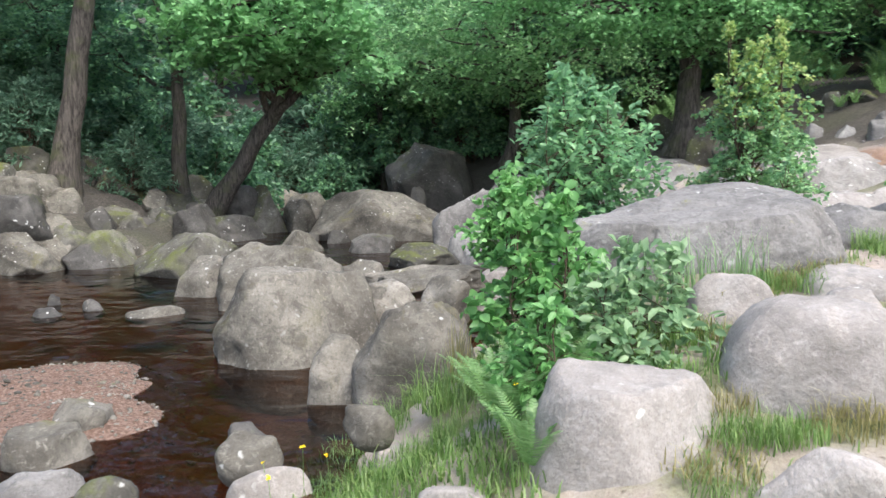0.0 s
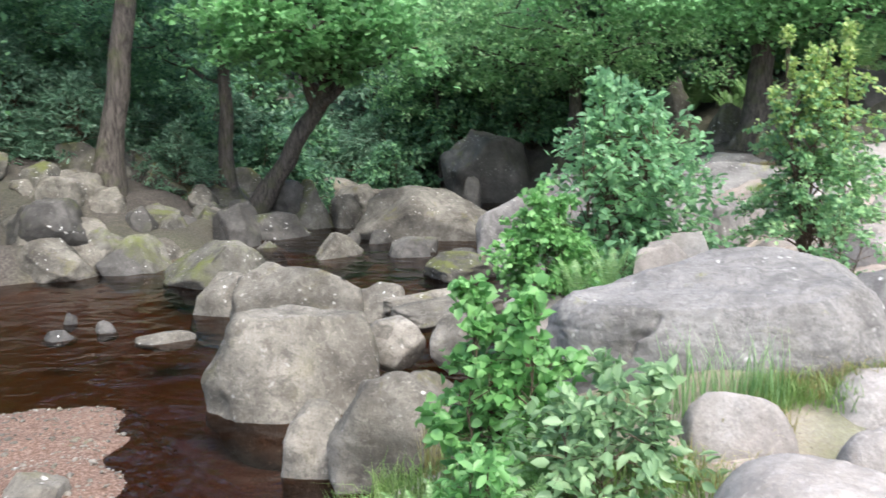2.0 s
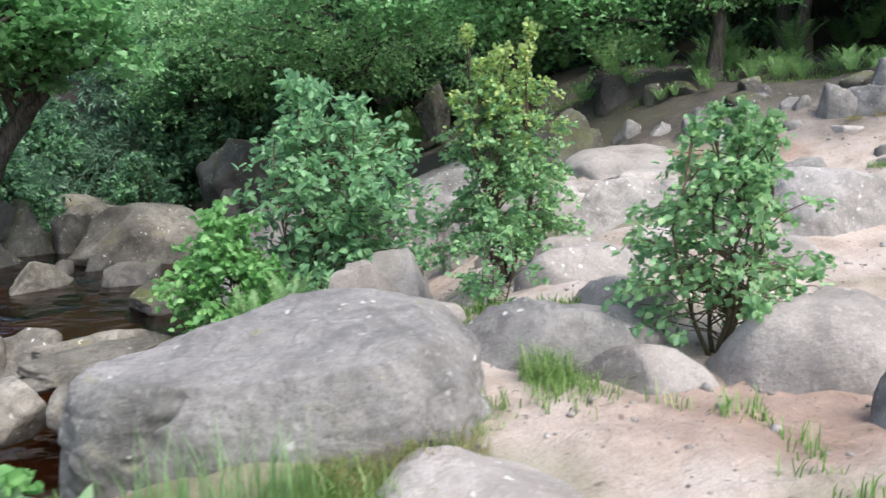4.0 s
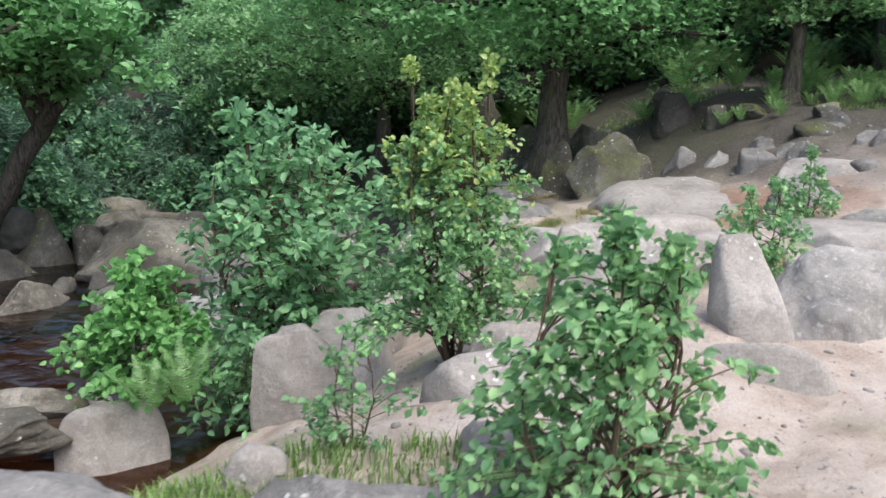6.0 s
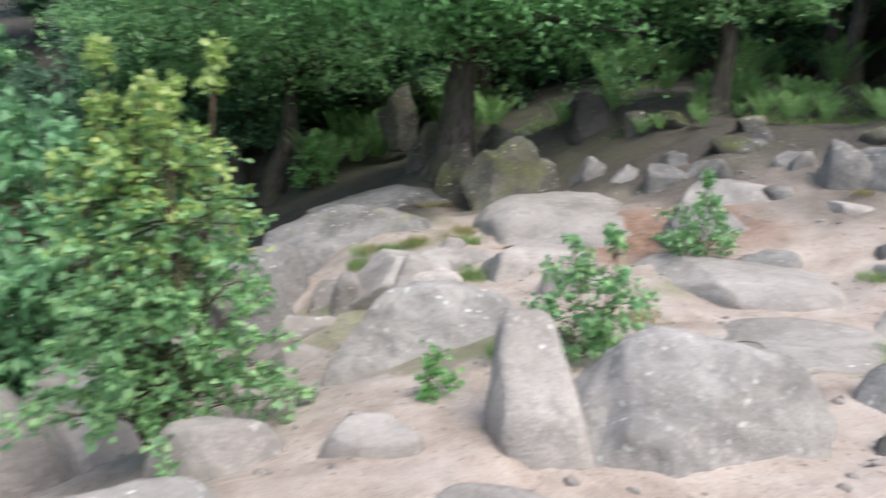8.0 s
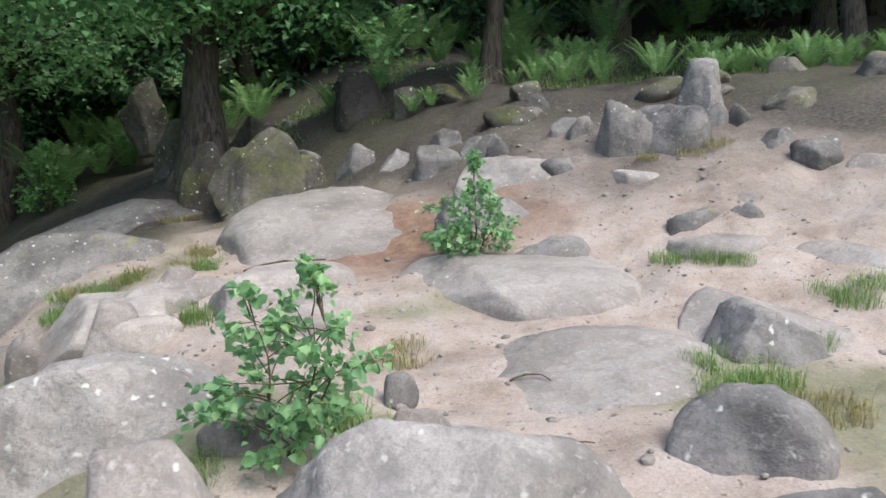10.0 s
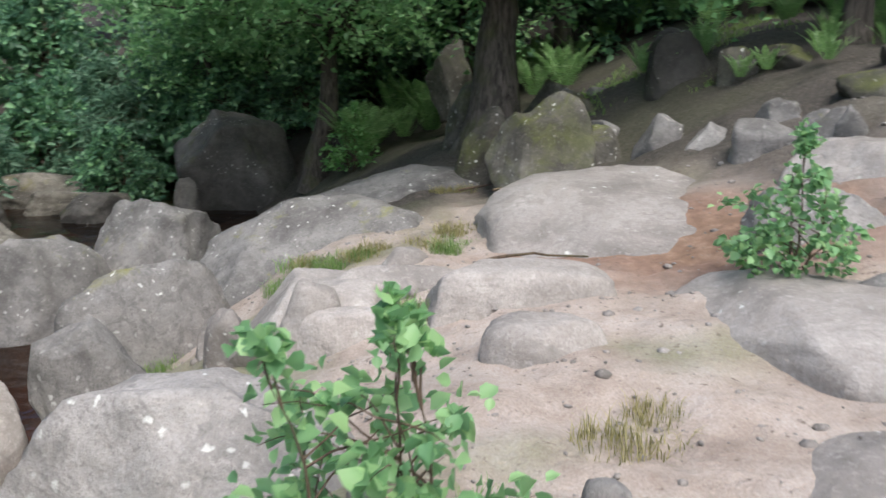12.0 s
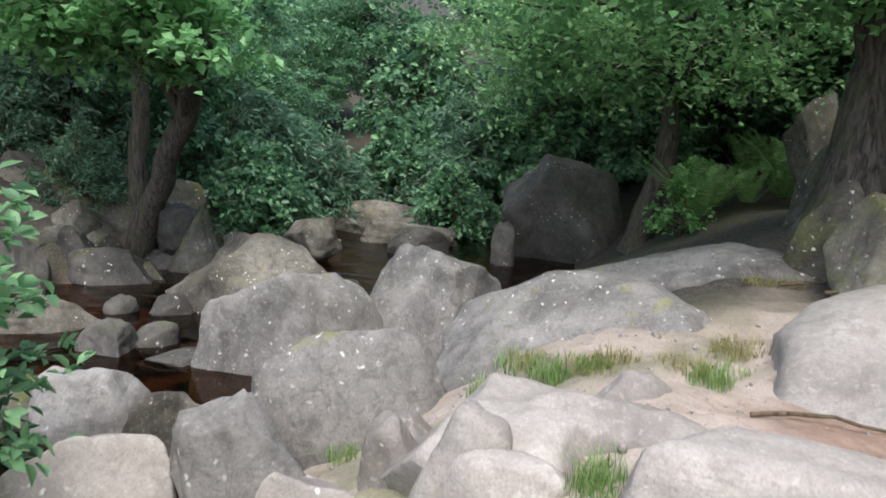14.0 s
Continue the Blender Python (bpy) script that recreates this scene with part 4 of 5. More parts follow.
def tube(path, radii, sides=7):
    path = np.array(path, dtype=float)
    n = len(path)
    way = unit(np.gradient(path, axis=0))
    ref = np.where(np.abs(way[:, 2:3]) > 0.9, np.array([[1.0, 0, 0]]), np.array([[0, 0, 1.0]]))
    a = unit(np.cross(way, ref))
    b = np.cross(way, a)
    ang = np.linspace(0, 2 * np.pi, sides, endpoint=False)
    ring = path[:, None] + np.array(radii)[:, None, None] * (a[:, None] * np.cos(ang)[None, :, None] + b[:, None] * np.sin(ang)[None, :, None])
    i = np.arange(n - 1)[:, None] * sides + np.arange(sides)[None]
    j = np.arange(n - 1)[:, None] * sides + (np.arange(sides)[None] + 1) % sides
    return ring.reshape(-1, 3), np.stack((i, j, j + sides, i + sides), axis=2).reshape(-1, 4)


def bent(a, b, bow, rng, n=9, wobble=0.04):
    """A wavering line from a to b that bows by the vector given."""
    a, b, bow = np.array(a, float), np.array(b, float), np.array(bow, float)
    k = np.linspace(0, 1, n)[:, None]
    span = np.linalg.norm(b - a)
    w = np.cumsum(rng.normal(0, wobble * span / n ** 0.5, (n, 3)), axis=0) * np.sin(np.pi * k) ** 0.5
    return a + (b - a) * k + bow * 4 * k * (1 - k) + w


def joined(pieces):
    verts, faces, off = [], [], 0
    for v, f in pieces:
        verts.append(v)
        faces.append(f + off)
        off += len(v)
    return np.concatenate(verts), np.concatenate(faces)


def tree(x, y, fork, girth, crown, radii, seed, leaf, size, clusters, per, limbs=9, label="", group="woodland trees", bark=None, base=None, lean=(0, 0), spread=0.55, full=False, spray=0.24):
    """An oak-like tree: fork is the trunk's height, crown the crown's centre from the foot, radii its half-axes."""
    rng = np.random.default_rng(seed)
    z = relief(x, y) - 0.15 if base is None else base
    ob = new("tree")
    ob.matrix_world = pose(x, y, z)
    bark = bark or BARK
    top = np.array((lean[0], lean[1], fork))
    line = bent((0, 0, 0), top, (rng.uniform(-0.15, 0.15), 0, 0), rng, 12, 0.03)
    k = np.linspace(0, 1, 12)
    rad = girth * (1 - 0.4 * k) * (1 + 0.65 * np.exp(-k * 10)) * (1 + 0.05 * rng.normal(0, 1, 12))
    raw_mesh("trunk", *tube(line, rad, 12), bark, ob, True)
    crown, radii = np.array(crown, float), np.array(radii, float)
    ends, pieces = [], []
    for i in range(limbs):
        v = unit(rng.normal(0, 1, (1, 3)))[0] * rng.uniform(0.6, 0.95)
        end = crown + v * radii
        s0 = line[int(rng.integers(7, 12))]
        limb = bent(s0, end, (0, 0, rng.uniform(-0.1, 0.25) * np.linalg.norm(end - s0)), rng, 10, 0.09)
        raw_mesh("limb", *tube(limb, girth * 0.5 * np.linspace(1, 0.12, 10) * rng.uniform(0.6, 1), 6), bark, ob, True)
        ends.extend(limb[3:])
        for _ in range(4):
            s1 = limb[int(rng.integers(3, 9))]
            e1 = s1 + unit(rng.normal(0, 1, (1, 3)))[0] * rng.uniform(0.3, 0.7) * radii.mean() * np.array((1, 1, 0.5))
            twig = bent(s1, e1, (0, 0, 0.05), rng, 7, 0.12)
            pieces.append(tube(twig, girth * 0.16 * np.linspace(1, 0.15, 7), 4))
            ends.extend(twig[2:])
    ends = np.array(ends)
    tagged(raw_mesh("branchwork", *joined(pieces), bark, ob, True), kind="stuff")
    shell = crown + unit(rng.normal(0, 1, (clusters, 3))) * rng.uniform(0.35, 1.0, (clusters, 1)) ** 0.6 * radii
    pick = ends[rng.integers(0, len(ends), clusters)] + rng.normal(0, 0.15, (clusters, 3)) * radii
    centre = np.where(rng.random((clusters, 1)) < spread, shell, pick)
    wide = spray * radii.mean() * rng.uniform(0.6, 1.3, clusters)
    rr = rng.normal(0, 0.5, (clusters, per, 3)) * wide[:, None, None] * np.array((1, 1, 0.32))
    rr[:, :, 2] -= 0.35 * (rr[:, :, 0] ** 2 + rr[:, :, 1] ** 2) / wide[:, None]
    at = (centre[:, None] + rr).reshape(-1, 3)
    raw_mesh("crown", *leaves(at, size, rng, 0.62, 1.0, 0.35, full), leaf, ob)
    tagged(ob, label, "tree", group)
    return ob


def shrub(x, y, tall, wide, seed, leaf, size, count, label, name="shrub", stems=4, shape=(0.35, 0.75, 1.0, 0.8, 0.45, 0.12), base=None, leafshape=0.75, tip=None, group="shrubs on the bank", twiggy=26, cat="shrub", up=0.6, droop=0.5, open_=0.5):
    """A bushy sapling: stems from one foot, twigs, and leaves along them; shape is the half-width up its height."""
    rng = np.random.default_rng(seed)
    z = relief(x, y) - 0.03 if base is None else base
    ob = new(name)
    ob.matrix_world = pose(x, y, z)
    prof = np.array(shape)

    def reach(h):
        return np.interp(h, np.linspace(0, 1, len(prof)), prof) * wide / 2

    at, along, pieces = [], [], []
    per = max(4, count // (stems * twiggy))
    for _ in range(stems):
        a = rng.uniform(0, 6.28)
        h = tall * rng.uniform(0.8, 1.0)
        r = reach(0.85) * rng.uniform(0.2, 1.0)
        line = bent((0.02 * np.cos(a), 0.02 * np.sin(a), 0), (r * np.cos(a), r * np.sin(a), h), (0.06 * wide * np.cos(a), 0.06 * wide * np.sin(a), 0), rng, 10, 0.05)
        raw_mesh("stem", *tube(line, 0.012 * tall ** 0.8 * np.linspace(1, 0.15, 10), 6), TWIG, ob, True)
        for i in range(twiggy):
            k = rng.uniform(0.08, 1.0)
            s = np.array([np.interp(k, np.linspace(0, 1, 10), line[:, c]) for c in range(3)])
            b = rng.uniform(0, 6.28)
            hh = min(0.98, max(0.05, s[2] / tall + rng.uniform(0.0, 0.12)))
            rr = reach(hh) * rng.uniform(0.35, 1.15)
            e = np.array((rr * np.cos(b), rr * np.sin(b), hh * tall + rng.uniform(-0.05, 0.08) * tall))
            if k > 0.9:
                e = s + (line[-1] - line[-3]) * rng.uniform(0.5, 1.2)
            twig = bent(s, e, (0, 0, 0.06 * tall), rng, 7, 0.06)
            pieces.append(tube(twig, 0.0045 * tall ** 0.7 * np.linspace(1, 0.25, 7), 4))
            u = rng.uniform(0.25, 1.0, per) ** open_
            p = np.stack([np.interp(u, np.linspace(0, 1, 7), twig[:, c]) for c in range(3)], axis=1)
            at.append(p + rng.normal(0, size * 0.45, (per, 3)))
            along.append(np.tile(e - s, (per, 1)) / max(0.05, np.linalg.norm(e - s)) + rng.normal(0, 0.6, (per, 3)))
    at, along = np.concatenate(at), np.concatenate(along)
    tagged(raw_mesh("branchwork", *joined(pieces), TWIG, ob, True), kind="stuff")
    if tip:
        high = at[:, 2] > tall * rng.uniform(0.55, 1.1, len(at))
        raw_mesh("young_foliage", *leaves(at[high], size, rng, leafshape, up, droop, True, along[high]), tip, ob)["label"] = "yellowish young leaves"
        at, along = at[~high], along[~high]
    raw_mesh("foliage", *leaves(at, size, rng, leafshape, up, droop, True, along), leaf, ob)
    tagged(ob, label, cat, group)
    return ob


def blades(n, area, tall, rng, width=0.006, lean=0.7):
    """Bent grass blades on a disc or at given feet."""
    if isinstance(area, float):
        r, a = area * np.sqrt(rng.random(n)), rng.uniform(0, 6.28, n)
        foot = np.stack((r * np.cos(a), r * np.sin(a), np.zeros(n)), axis=1)
    else:
        foot = area
    b = rng.uniform(0, 6.28, n)
    out = np.stack((np.cos(b), np.sin(b), np.zeros(n)), axis=1)
    h = (tall * rng.uniform(0.25, 1.1, n))[:, None]
    ln = (lean * rng.uniform(0.2, 1.3, n))[:, None]
    side = np.stack((-np.sin(b), np.cos(b), np.zeros(n)), axis=1) * width
    up = np.array((0, 0, 1.0))
    m = foot + up * h * 0.6 + out * h * ln * 0.35
    t = foot + up * h * (1 - 0.35 * ln) + out * h * ln
    pts = np.stack((foot - side, foot + side, m + side * 0.8, m - side * 0.8, t), axis=1).reshape(-1, 3)
    i = np.arange(n)[:, None] * 5
    faces = np.concatenate((i + np.array([[0, 1, 2]]), i + np.array([[0, 2, 3]]), i + np.array([[3, 2, 4]])))
    return pts, faces


def fern(x, y, tall, fronds, seed, label, group="ferns", base=None):
    rng = np.random.default_rng(seed)
    ob = new("fern")
    ob.matrix_world = pose(x, y, relief(x, y) if base is None else base)
    for i in range(fronds):
        a = 6.28 * i / fronds + rng.uniform(-0.3, 0.3)
        ln = rng.uniform(0.35, 0.9)
        tip = np.array((np.cos(a) * tall * ln, np.sin(a) * tall * ln, tall * rng.uniform(0.75, 1.0)))
        rib = bent((0, 0, 0), tip, (0, 0, 0.16 * tall), rng, 12, 0.015)
        k = np.linspace(0.15, 0.98, 26)
        p = np.stack([np.interp(k, np.linspace(0, 1, 12), rib[:, c]) for c in range(3)], axis=1)
        way = unit(np.gradient(p, axis=0))
        side = unit(np.cross(way, np.array([[0, 0, 1.0]])))
        nrm = np.cross(side, way)
        length = (tall * 0.15 * np.sin(np.pi * np.clip(k * 0.9 + 0.12, 0, 1)) ** 0.8)[:, None]
        pts, fs = [], []
        for sgn in (-1, 1):
            tipp = p + side * sgn * length + way * length * 0.35 - nrm * length * 0.15
            w = way * tall * 0.014
            pts.append(np.stack((p - w, p + w, tipp), axis=1).reshape(-1, 3))
        v = np.concatenate(pts)
        f = np.arange(len(v)).reshape(-1, 3)
        raw_mesh("frond", v, f, FERN_LEAF, ob)
    tagged(ob, label, "fern", group)
    return ob


# woodland: the trees that stand out
tree(-7.4, 15.5, 7.5, 0.23, (0.9, 0.2, 8.0), (3.4, 3.2, 2.6), 11, WOOD_LEAF, 0.15, 130, 80, label="tall dark-barked tree on the far bank", lean=(1.0, 0.0))
tree(-5.9, 18.0, 4.2, 0.19, (-0.6, 0.6, 5.6), (2.4, 2.2, 1.7), 12, WOOD_LEAF, 0.14, 120, 80, label="slim upright tree behind the boulders")
tree(-5.2, 17.4, 3.4, 0.23, (1.7, -1.8, 4.1), (2.3, 1.7, 1.0), 13, BRIGHT_LEAF, 0.17, 150, 70, label="leaning oak with a bright green spreading crown", lean=(2.2, -0.4), limbs=12, spray=0.26)
tree(1.7, 22.8, 4.6, 0.22, (0.5, -0.6, 5.0), (4.0, 3.2, 2.2), 14, OAK_LEAF, 0.15, 180, 80, label="forked oak beside the dark boulder", lean=(0.2, 0.0), limbs=12)
tree(5.45, 18.3, 3.4, 0.33, (-1.4, -1.4, 3.7), (4.2, 2.6, 1.35), 15, BRIGHT_LEAF, 0.14, 240, 85, label="stout old oak with mossy roots and low spreading limbs", limbs=14, spray=0.26)
tree(9.7, 17.6, 2.2, 0.17, (-0.6, -0.2, 2.9), (2.3, 1.8, 0.95), 16, OAK_LEAF, 0.13, 110, 80, label="small oak at the edge of the slope", limbs=8)
tree(13.5, 20.5, 4.0, 0.2, (0.0, 0.0, 4.6), (2.8, 2.5, 1.6), 17, WOOD_LEAF, 0.15, 110, 80, label="dark oak on the slope", limbs=8)
tree(15.0, 16.0, 3.0, 0.2, (-0.9, 0.0, 3.6), (2.8, 2.5, 1.3), 18, OAK_LEAF, 0.14, 120, 80, label="oak leaning over the slope", limbs=8)
tree(-0.2, 26.0, 4.2, 0.1, (0.0, 0.0, 4.2), (2.6, 2.2, 2.4), 19, OAK_LEAF, 0.15, 130, 80, label="thin many-stemmed tree above the stream", limbs=8)
tree(-2.0, 27.0, 4.2, 0.1, (0.0, 0.0, 4.2), (2.8, 2.2, 2.6), 20, OAK_LEAF, 0.15, 130, 80, label="thin many-stemmed tree above the stream", limbs=8)
tree(-9.6, 12.0, 3.2, 0.16, (0.9, -0.6, 2.9), (1.7, 1.5, 1.1), 21, BRIGHT_LEAF, 0.12, 70, 80, label="young oak leaning over the pool", limbs=8)

# the wood behind: a few kinds repeated
KINDS = []
for i, (leaf, w, h) in enumerate(((WOOD_LEAF, 3.2, 3.4), (OAK_LEAF, 3.4, 3.0), (WOOD_LEAF, 2.8, 3.8), (WOOD_LEAF, 3.6, 3.2))):
    KINDS.append(tree(-16.0 + 8 * i, 37.0 + (i % 2) * 3, 5.0, 0.2, (0, 0, 4.7), (w, w, h), 40 + i, leaf, 0.2, 190, 80, label="dense dark woodland tree", group="woodland trees", limbs=7, spray=0.2))
rw = random.Random(5)
WOOD = []
for ring, (y0, step) in enumerate(((24.5, 3.6), (29.0, 3.8), (34.0, 4.2), (40.0, 4.6), (48.0, 5.5))):
    x0 = -30.0 - 2 * ring + rw.uniform(0, 2)
    while x0 < 30 + 3 * ring:
        px, py = x0 + rw.uniform(-1, 1), y0 + rw.uniform(-1.4, 1.4) - 0.012 * max(0.0, x0 - 4) ** 2 - (0.15 * max(0.0, -x0 - 8))
        if shore(px, py) > 1.2 and not (-4 < px < 3.5 and py < 28.5):
            WOOD.append((px, py))
        x0 += step
for px, py in ((-12, 15), (-13, 19), (-9.5, 20), (-16, 14), (-17, 20), (-13, 24), (-9, 24), (17, 19), (19, 14), (21, 9), (18, 23), (22, 18), (-15, 9), (-18, 4), (-19, 11), (24, 3), (-16, -3), (23, -5)):
    WOOD.append((px, py))
for i, (px, py) in enumerate(WOOD):
    s = rw.uniform(0.85, 1.2) * (0.6 if -0.55 < px / py < -0.28 else 1.0)
    copy_thing(KINDS[i % 4], pose(px, py, relief(px, py) - 0.2, 0, 0, rw.uniform(0, 360)) @ Matrix.Diagonal((s, s, s, 1)))

# undergrowth beneath them
under = [shrub(-10.5, 17.2, 2.2, 3.0, 60, RHODO_LEAF, 0.17, 5200, "pale glossy rhododendron thicket under the trees", "rhododendron", 7, (0.8, 1.0, 0.95, 0.8, 0.5, 0.2), leafshape=0.34, group="rhododendrons", cat="shrub"),
         shrub(-8.0, 20.5, 2.0, 2.8, 61, WOOD_LEAF, 0.15, 5000, "dark leafy undergrowth below the trees", "undergrowth_bush", 7, (0.9, 1.0, 0.95, 0.8, 0.5, 0.2), leafshape=0.6, group="undergrowth", cat="shrub")]
for i, (px, py, k, s) in enumerate(((-9.2, 18.6, 0, 1.1), (-11.8, 19.5, 0, 1.2), (-7.0, 22.3, 0, 1.3), (-6.3, 23.8, 0, 1.0), (-4.6, 26.5, 0, 1.2), (-8.8, 16.9, 0, 0.8), (-13.5, 16.5, 0, 1.2),
                                      (-5.4, 20.3, 1, 1.0), (-3.4, 24.5, 1, 0.9), (0.9, 25.8, 1, 1.0), (-6.5, 26.8, 1, 1.4), (-9.6, 22.6, 1, 1.2),
                                      (8.0, 26.6, 1, 1.2), (11.0, 25.4, 1, 1.1), (14.0, 24.0, 1, 1.2), (-2.5, 29.5, 1, 1.6), (0.5, 30.5, 1, 1.6), (-7.2, 31.0, 0, 1.6), (-11.5, 26.0, 1, 1.5),
                                      (-14.5, 22.0, 1, 1.4), (17.0, 21.0, 1, 1.2), (-12.5, 12.5, 1, 1.1), (-14.0, 10.0, 0, 1.2), (-5.0, 33.0, 0, 1.8), (-11.0, 34.0, 1, 1.9), (-6.0, 20.8, 1, 0.9), (-1.2, 26.8, 1, 1.2), (1.6, 28.0, 1, 1.5), (-3.8, 27.5, 1, 1.4), (-10.3, 15.2, 0, 0.9), (-6.9, 17.6, 0, 0.7))):
    copy_thing(under[k], pose(px, py, relief(px, py) - 0.1, 0, 0, 67 * i) @ Matrix.Diagonal((s, s, s, 1)))

# saplings on the bank
shrub(1.9, 10.6, 2.75, 2.1, 70, BLUE_LEAF, 0.115, 5200, "blue-green oak sapling growing among boulders", "oak_sapling", 8, (0.5, 0.85, 1.0, 1.0, 0.85, 0.5), leafshape=0.6, up=0.8, droop=0.2)
shrub(3.4, 8.7, 1.95, 1.5, 71, BIRCH_LEAF, 0.052, 9500, "tall young birch with yellowing leaf tips", "birch_sapling", 7, (0.9, 1.0, 0.95, 0.8, 0.6, 0.3), leafshape=0.8, tip=YELLOW_LEAF, group="birch saplings", twiggy=34)
shrub(3.84, 5.6, 1.24, 1.1, 72, BIRCH_LEAF, 0.05, 3400, "young birch with fresh green leaves by the path", "birch_sapling", 8, (0.8, 1.0, 1.0, 0.88, 0.6, 0.25), leafshape=0.85, group="birch saplings", twiggy=24, droop=0.9)
shrub(2.85, 6.55, 0.55, 0.65, 73, BIRCH_LEAF, 0.042, 420, "little birch seedling on the rock edge", "birch_sapling", 3, leafshape=0.85, group="birch saplings", twiggy=12)
shrub(5.75, 9.1, 0.72, 0.9, 74, BIRCH_LEAF, 0.05, 1000, "small birch rooted between pale slabs", "birch_sapling", 3, (0.5, 0.95, 1.0, 0.85, 0.6, 0.4), leafshape=0.85, group="birch saplings", twiggy=20)
shrub(7.55, 12.0, 0.8, 0.9, 75, BIRCH_LEAF, 0.055, 900, "small birch behind a long slab", "birch_sapling", 3, leafshape=0.85, group="birch saplings", twiggy=14)
shrub(0.55, 4.15, 0.9, 0.8, 76, ALDER_LEAF, 0.062, 2000, "bright green alder sapling below the big boulder", "alder_sapling", 6, (0.6, 1.0, 1.0, 0.8, 0.6, 0.35), leafshape=0.85, group="alder saplings", twiggy=18, base=0.72)
shrub(0.9, 3.75, 0.62, 1.05, 77, WILLOW_LEAF, 0.065, 1700, "low pale-leaved willow bush on the bank", "willow_bush", 6, (0.8, 1.0, 1.0, 0.85, 0.6, 0.3), leafshape=0.6, twiggy=16, base=0.8)
shrub(0.85, 9.3, 1.05, 1.3, 78, ALDER_LEAF, 0.085, 2600, "bright alder bush beside the stream boulders", "alder_sapling", 6, (0.8, 1.0, 0.95, 0.8, 0.55, 0.25), leafshape=0.85, group="alder saplings", twiggy=18, base=0.55)
shrub(1.65, 9.6, 0.9, 1.2, 79, BLUE_LEAF, 0.1, 900, "low oak regrowth under the sapling", "oak_sapling", 5, (0.8, 1.0, 0.95, 0.8, 0.55, 0.25), leafshape=0.6, twiggy=14)
shrub(2.12, 2.98, 0.36, 0.5, 80, BLUE_LEAF, 0.06, 420, "low leafy bush beside the path", "willow_bush", 4, (0.8, 1.0, 1.0, 0.85, 0.6, 0.3), leafshape=0.6, twiggy=10, base=0.84)
shrub(4.9, 8.6, 0.3, 0.35, 81, ALDER_LEAF, 0.045, 160, "tiny green seedling in the sand", "alder_sapling", 3, leafshape=0.8, twiggy=8, group="alder saplings")
shrub(2.75, 21.6, 1.0, 1.3, 82, ALDER_LEAF, 0.09, 900, "small green bush beside the dark boulder", "alder_sapling", 5, leafshape=0.8, twiggy=14, group="alder saplings")

fern(1.45, 8.55, 0.5, 9, 90, "green fern clump by the stream bushes", base=0.8)
fern(1.15, 8.6, 0.45, 8, 91, "green fern clump by the stream bushes", base=0.7)
for i, (px, py) in enumerate(((0.36, 3.57), (0.47, 3.65), (0.28, 3.25), (0.6, 3.8), (0.34, 2.91), (0.25, 3.57), (0.69, 3.84), (0.42, 3.93), (0.49, 3.4))):
    fern(px, py, 0.30 + 0.03 * (i % 3), 13, 93 + i, "bright sword-leaved fern at the slab's edge", "sword ferns")
bracken = fern(3.4, 24.8, 1.0, 13, 92, "bright bracken on the woodland slope", "bracken")
for i in range(46):
    px, py = rw.uniform(2.2, 16.0), rw.uniform(21.5, 27.0)
    s = rw.uniform(0.7, 1.3)
    copy_thing(bracken, pose(px, py - 0.2 * max(0.0, px - 7), relief(px, py - 0.2 * max(0.0, px - 7)), 0, 0, rw.uniform(0, 360)) @ Matrix.Diagonal((s, s, s, 1)))

for i in range(70):
    px = rw.uniform(7.5, 16.0)
    py = rw.uniform(18.6, 22.5) - 0.75 * (px - 6) + 0.25 * max(0.0, px - 11)
    s = rw.uniform(0.3, 0.6)
    copy_thing(bracken, pose(px, py, relief(px, py), 0, 0, rw.uniform(0, 360)) @ Matrix.Diagonal((s, s, s, 1)))

# grass: turf on the bank, then tufts between the rocks
rng = np.random.default_rng(3)
feet = []
while len(feet) < 16000:
    px, py = rng.uniform(-1.6, 3.6), rng.uniform(1.5, 6.6)
    lush = max(ss(0.95, 0.35, math.hypot(px + 0.4, py - 2.95)), 0.5 * ss(0.0, 0.3, fbm(px, py, 4.0, 0.9)))
    if shore(px, py) > 0.5 and rng.random() < lush * (0.35 + 0.65 * ss(-0.2, 0.3, fbm(px, py, 7.0, 1.3))):
        feet.append((px, py, relief(px, py) - 0.01))
tagged(raw_mesh("turf", *blades(len(feet), np.array(feet), 0.13, rng, 0.004), GRASS), "short green turf on the stream bank", "grass", kind="stuff")


def tuft(x, y, seed, spread=0.14, tall=0.2, n=260, mat=GRASS, label="green grass tuft between the rocks", base=None, name="grass_tuft", lean=0.85):
    g = np.random.default_rng(seed)
    ob = raw_mesh(name, *blades(n, spread, tall, g, 0.0028, lean), mat)
    ob.matrix_world = pose(x, y, relief(x, y) - 0.01 if base is None else base)
    return tagged(ob, label, "grass", "grass tufts")


TUFTS = [tuft(2.8, 5.15, 200), tuft(2.0, 4.35, 201, 0.22, 0.17, 260), tuft(2.2, 4.5, 202, 0.2, 0.16, 220, DRY_GRASS, "dry yellowish grass tuft beside a boulder")]
tuft(0.1, 4.9, 203, 0.07, 0.5, 70, DRY_GRASS, "tall rush clump standing before a boulder", None, "rush_clump", 0.25)
shrub(0.45, 3.35, 0.5, 0.5, 83, ALDER_LEAF, 0.055, 800, "bright leafy growth at the rock's foot", "alder_sapling", 5, (0.8, 1.0, 1.0, 0.85, 0.6, 0.3), leafshape=0.55, twiggy=14, group="alder saplings")
tuft(0.1, 4.4, 204, 0.28, 0.3, 380)
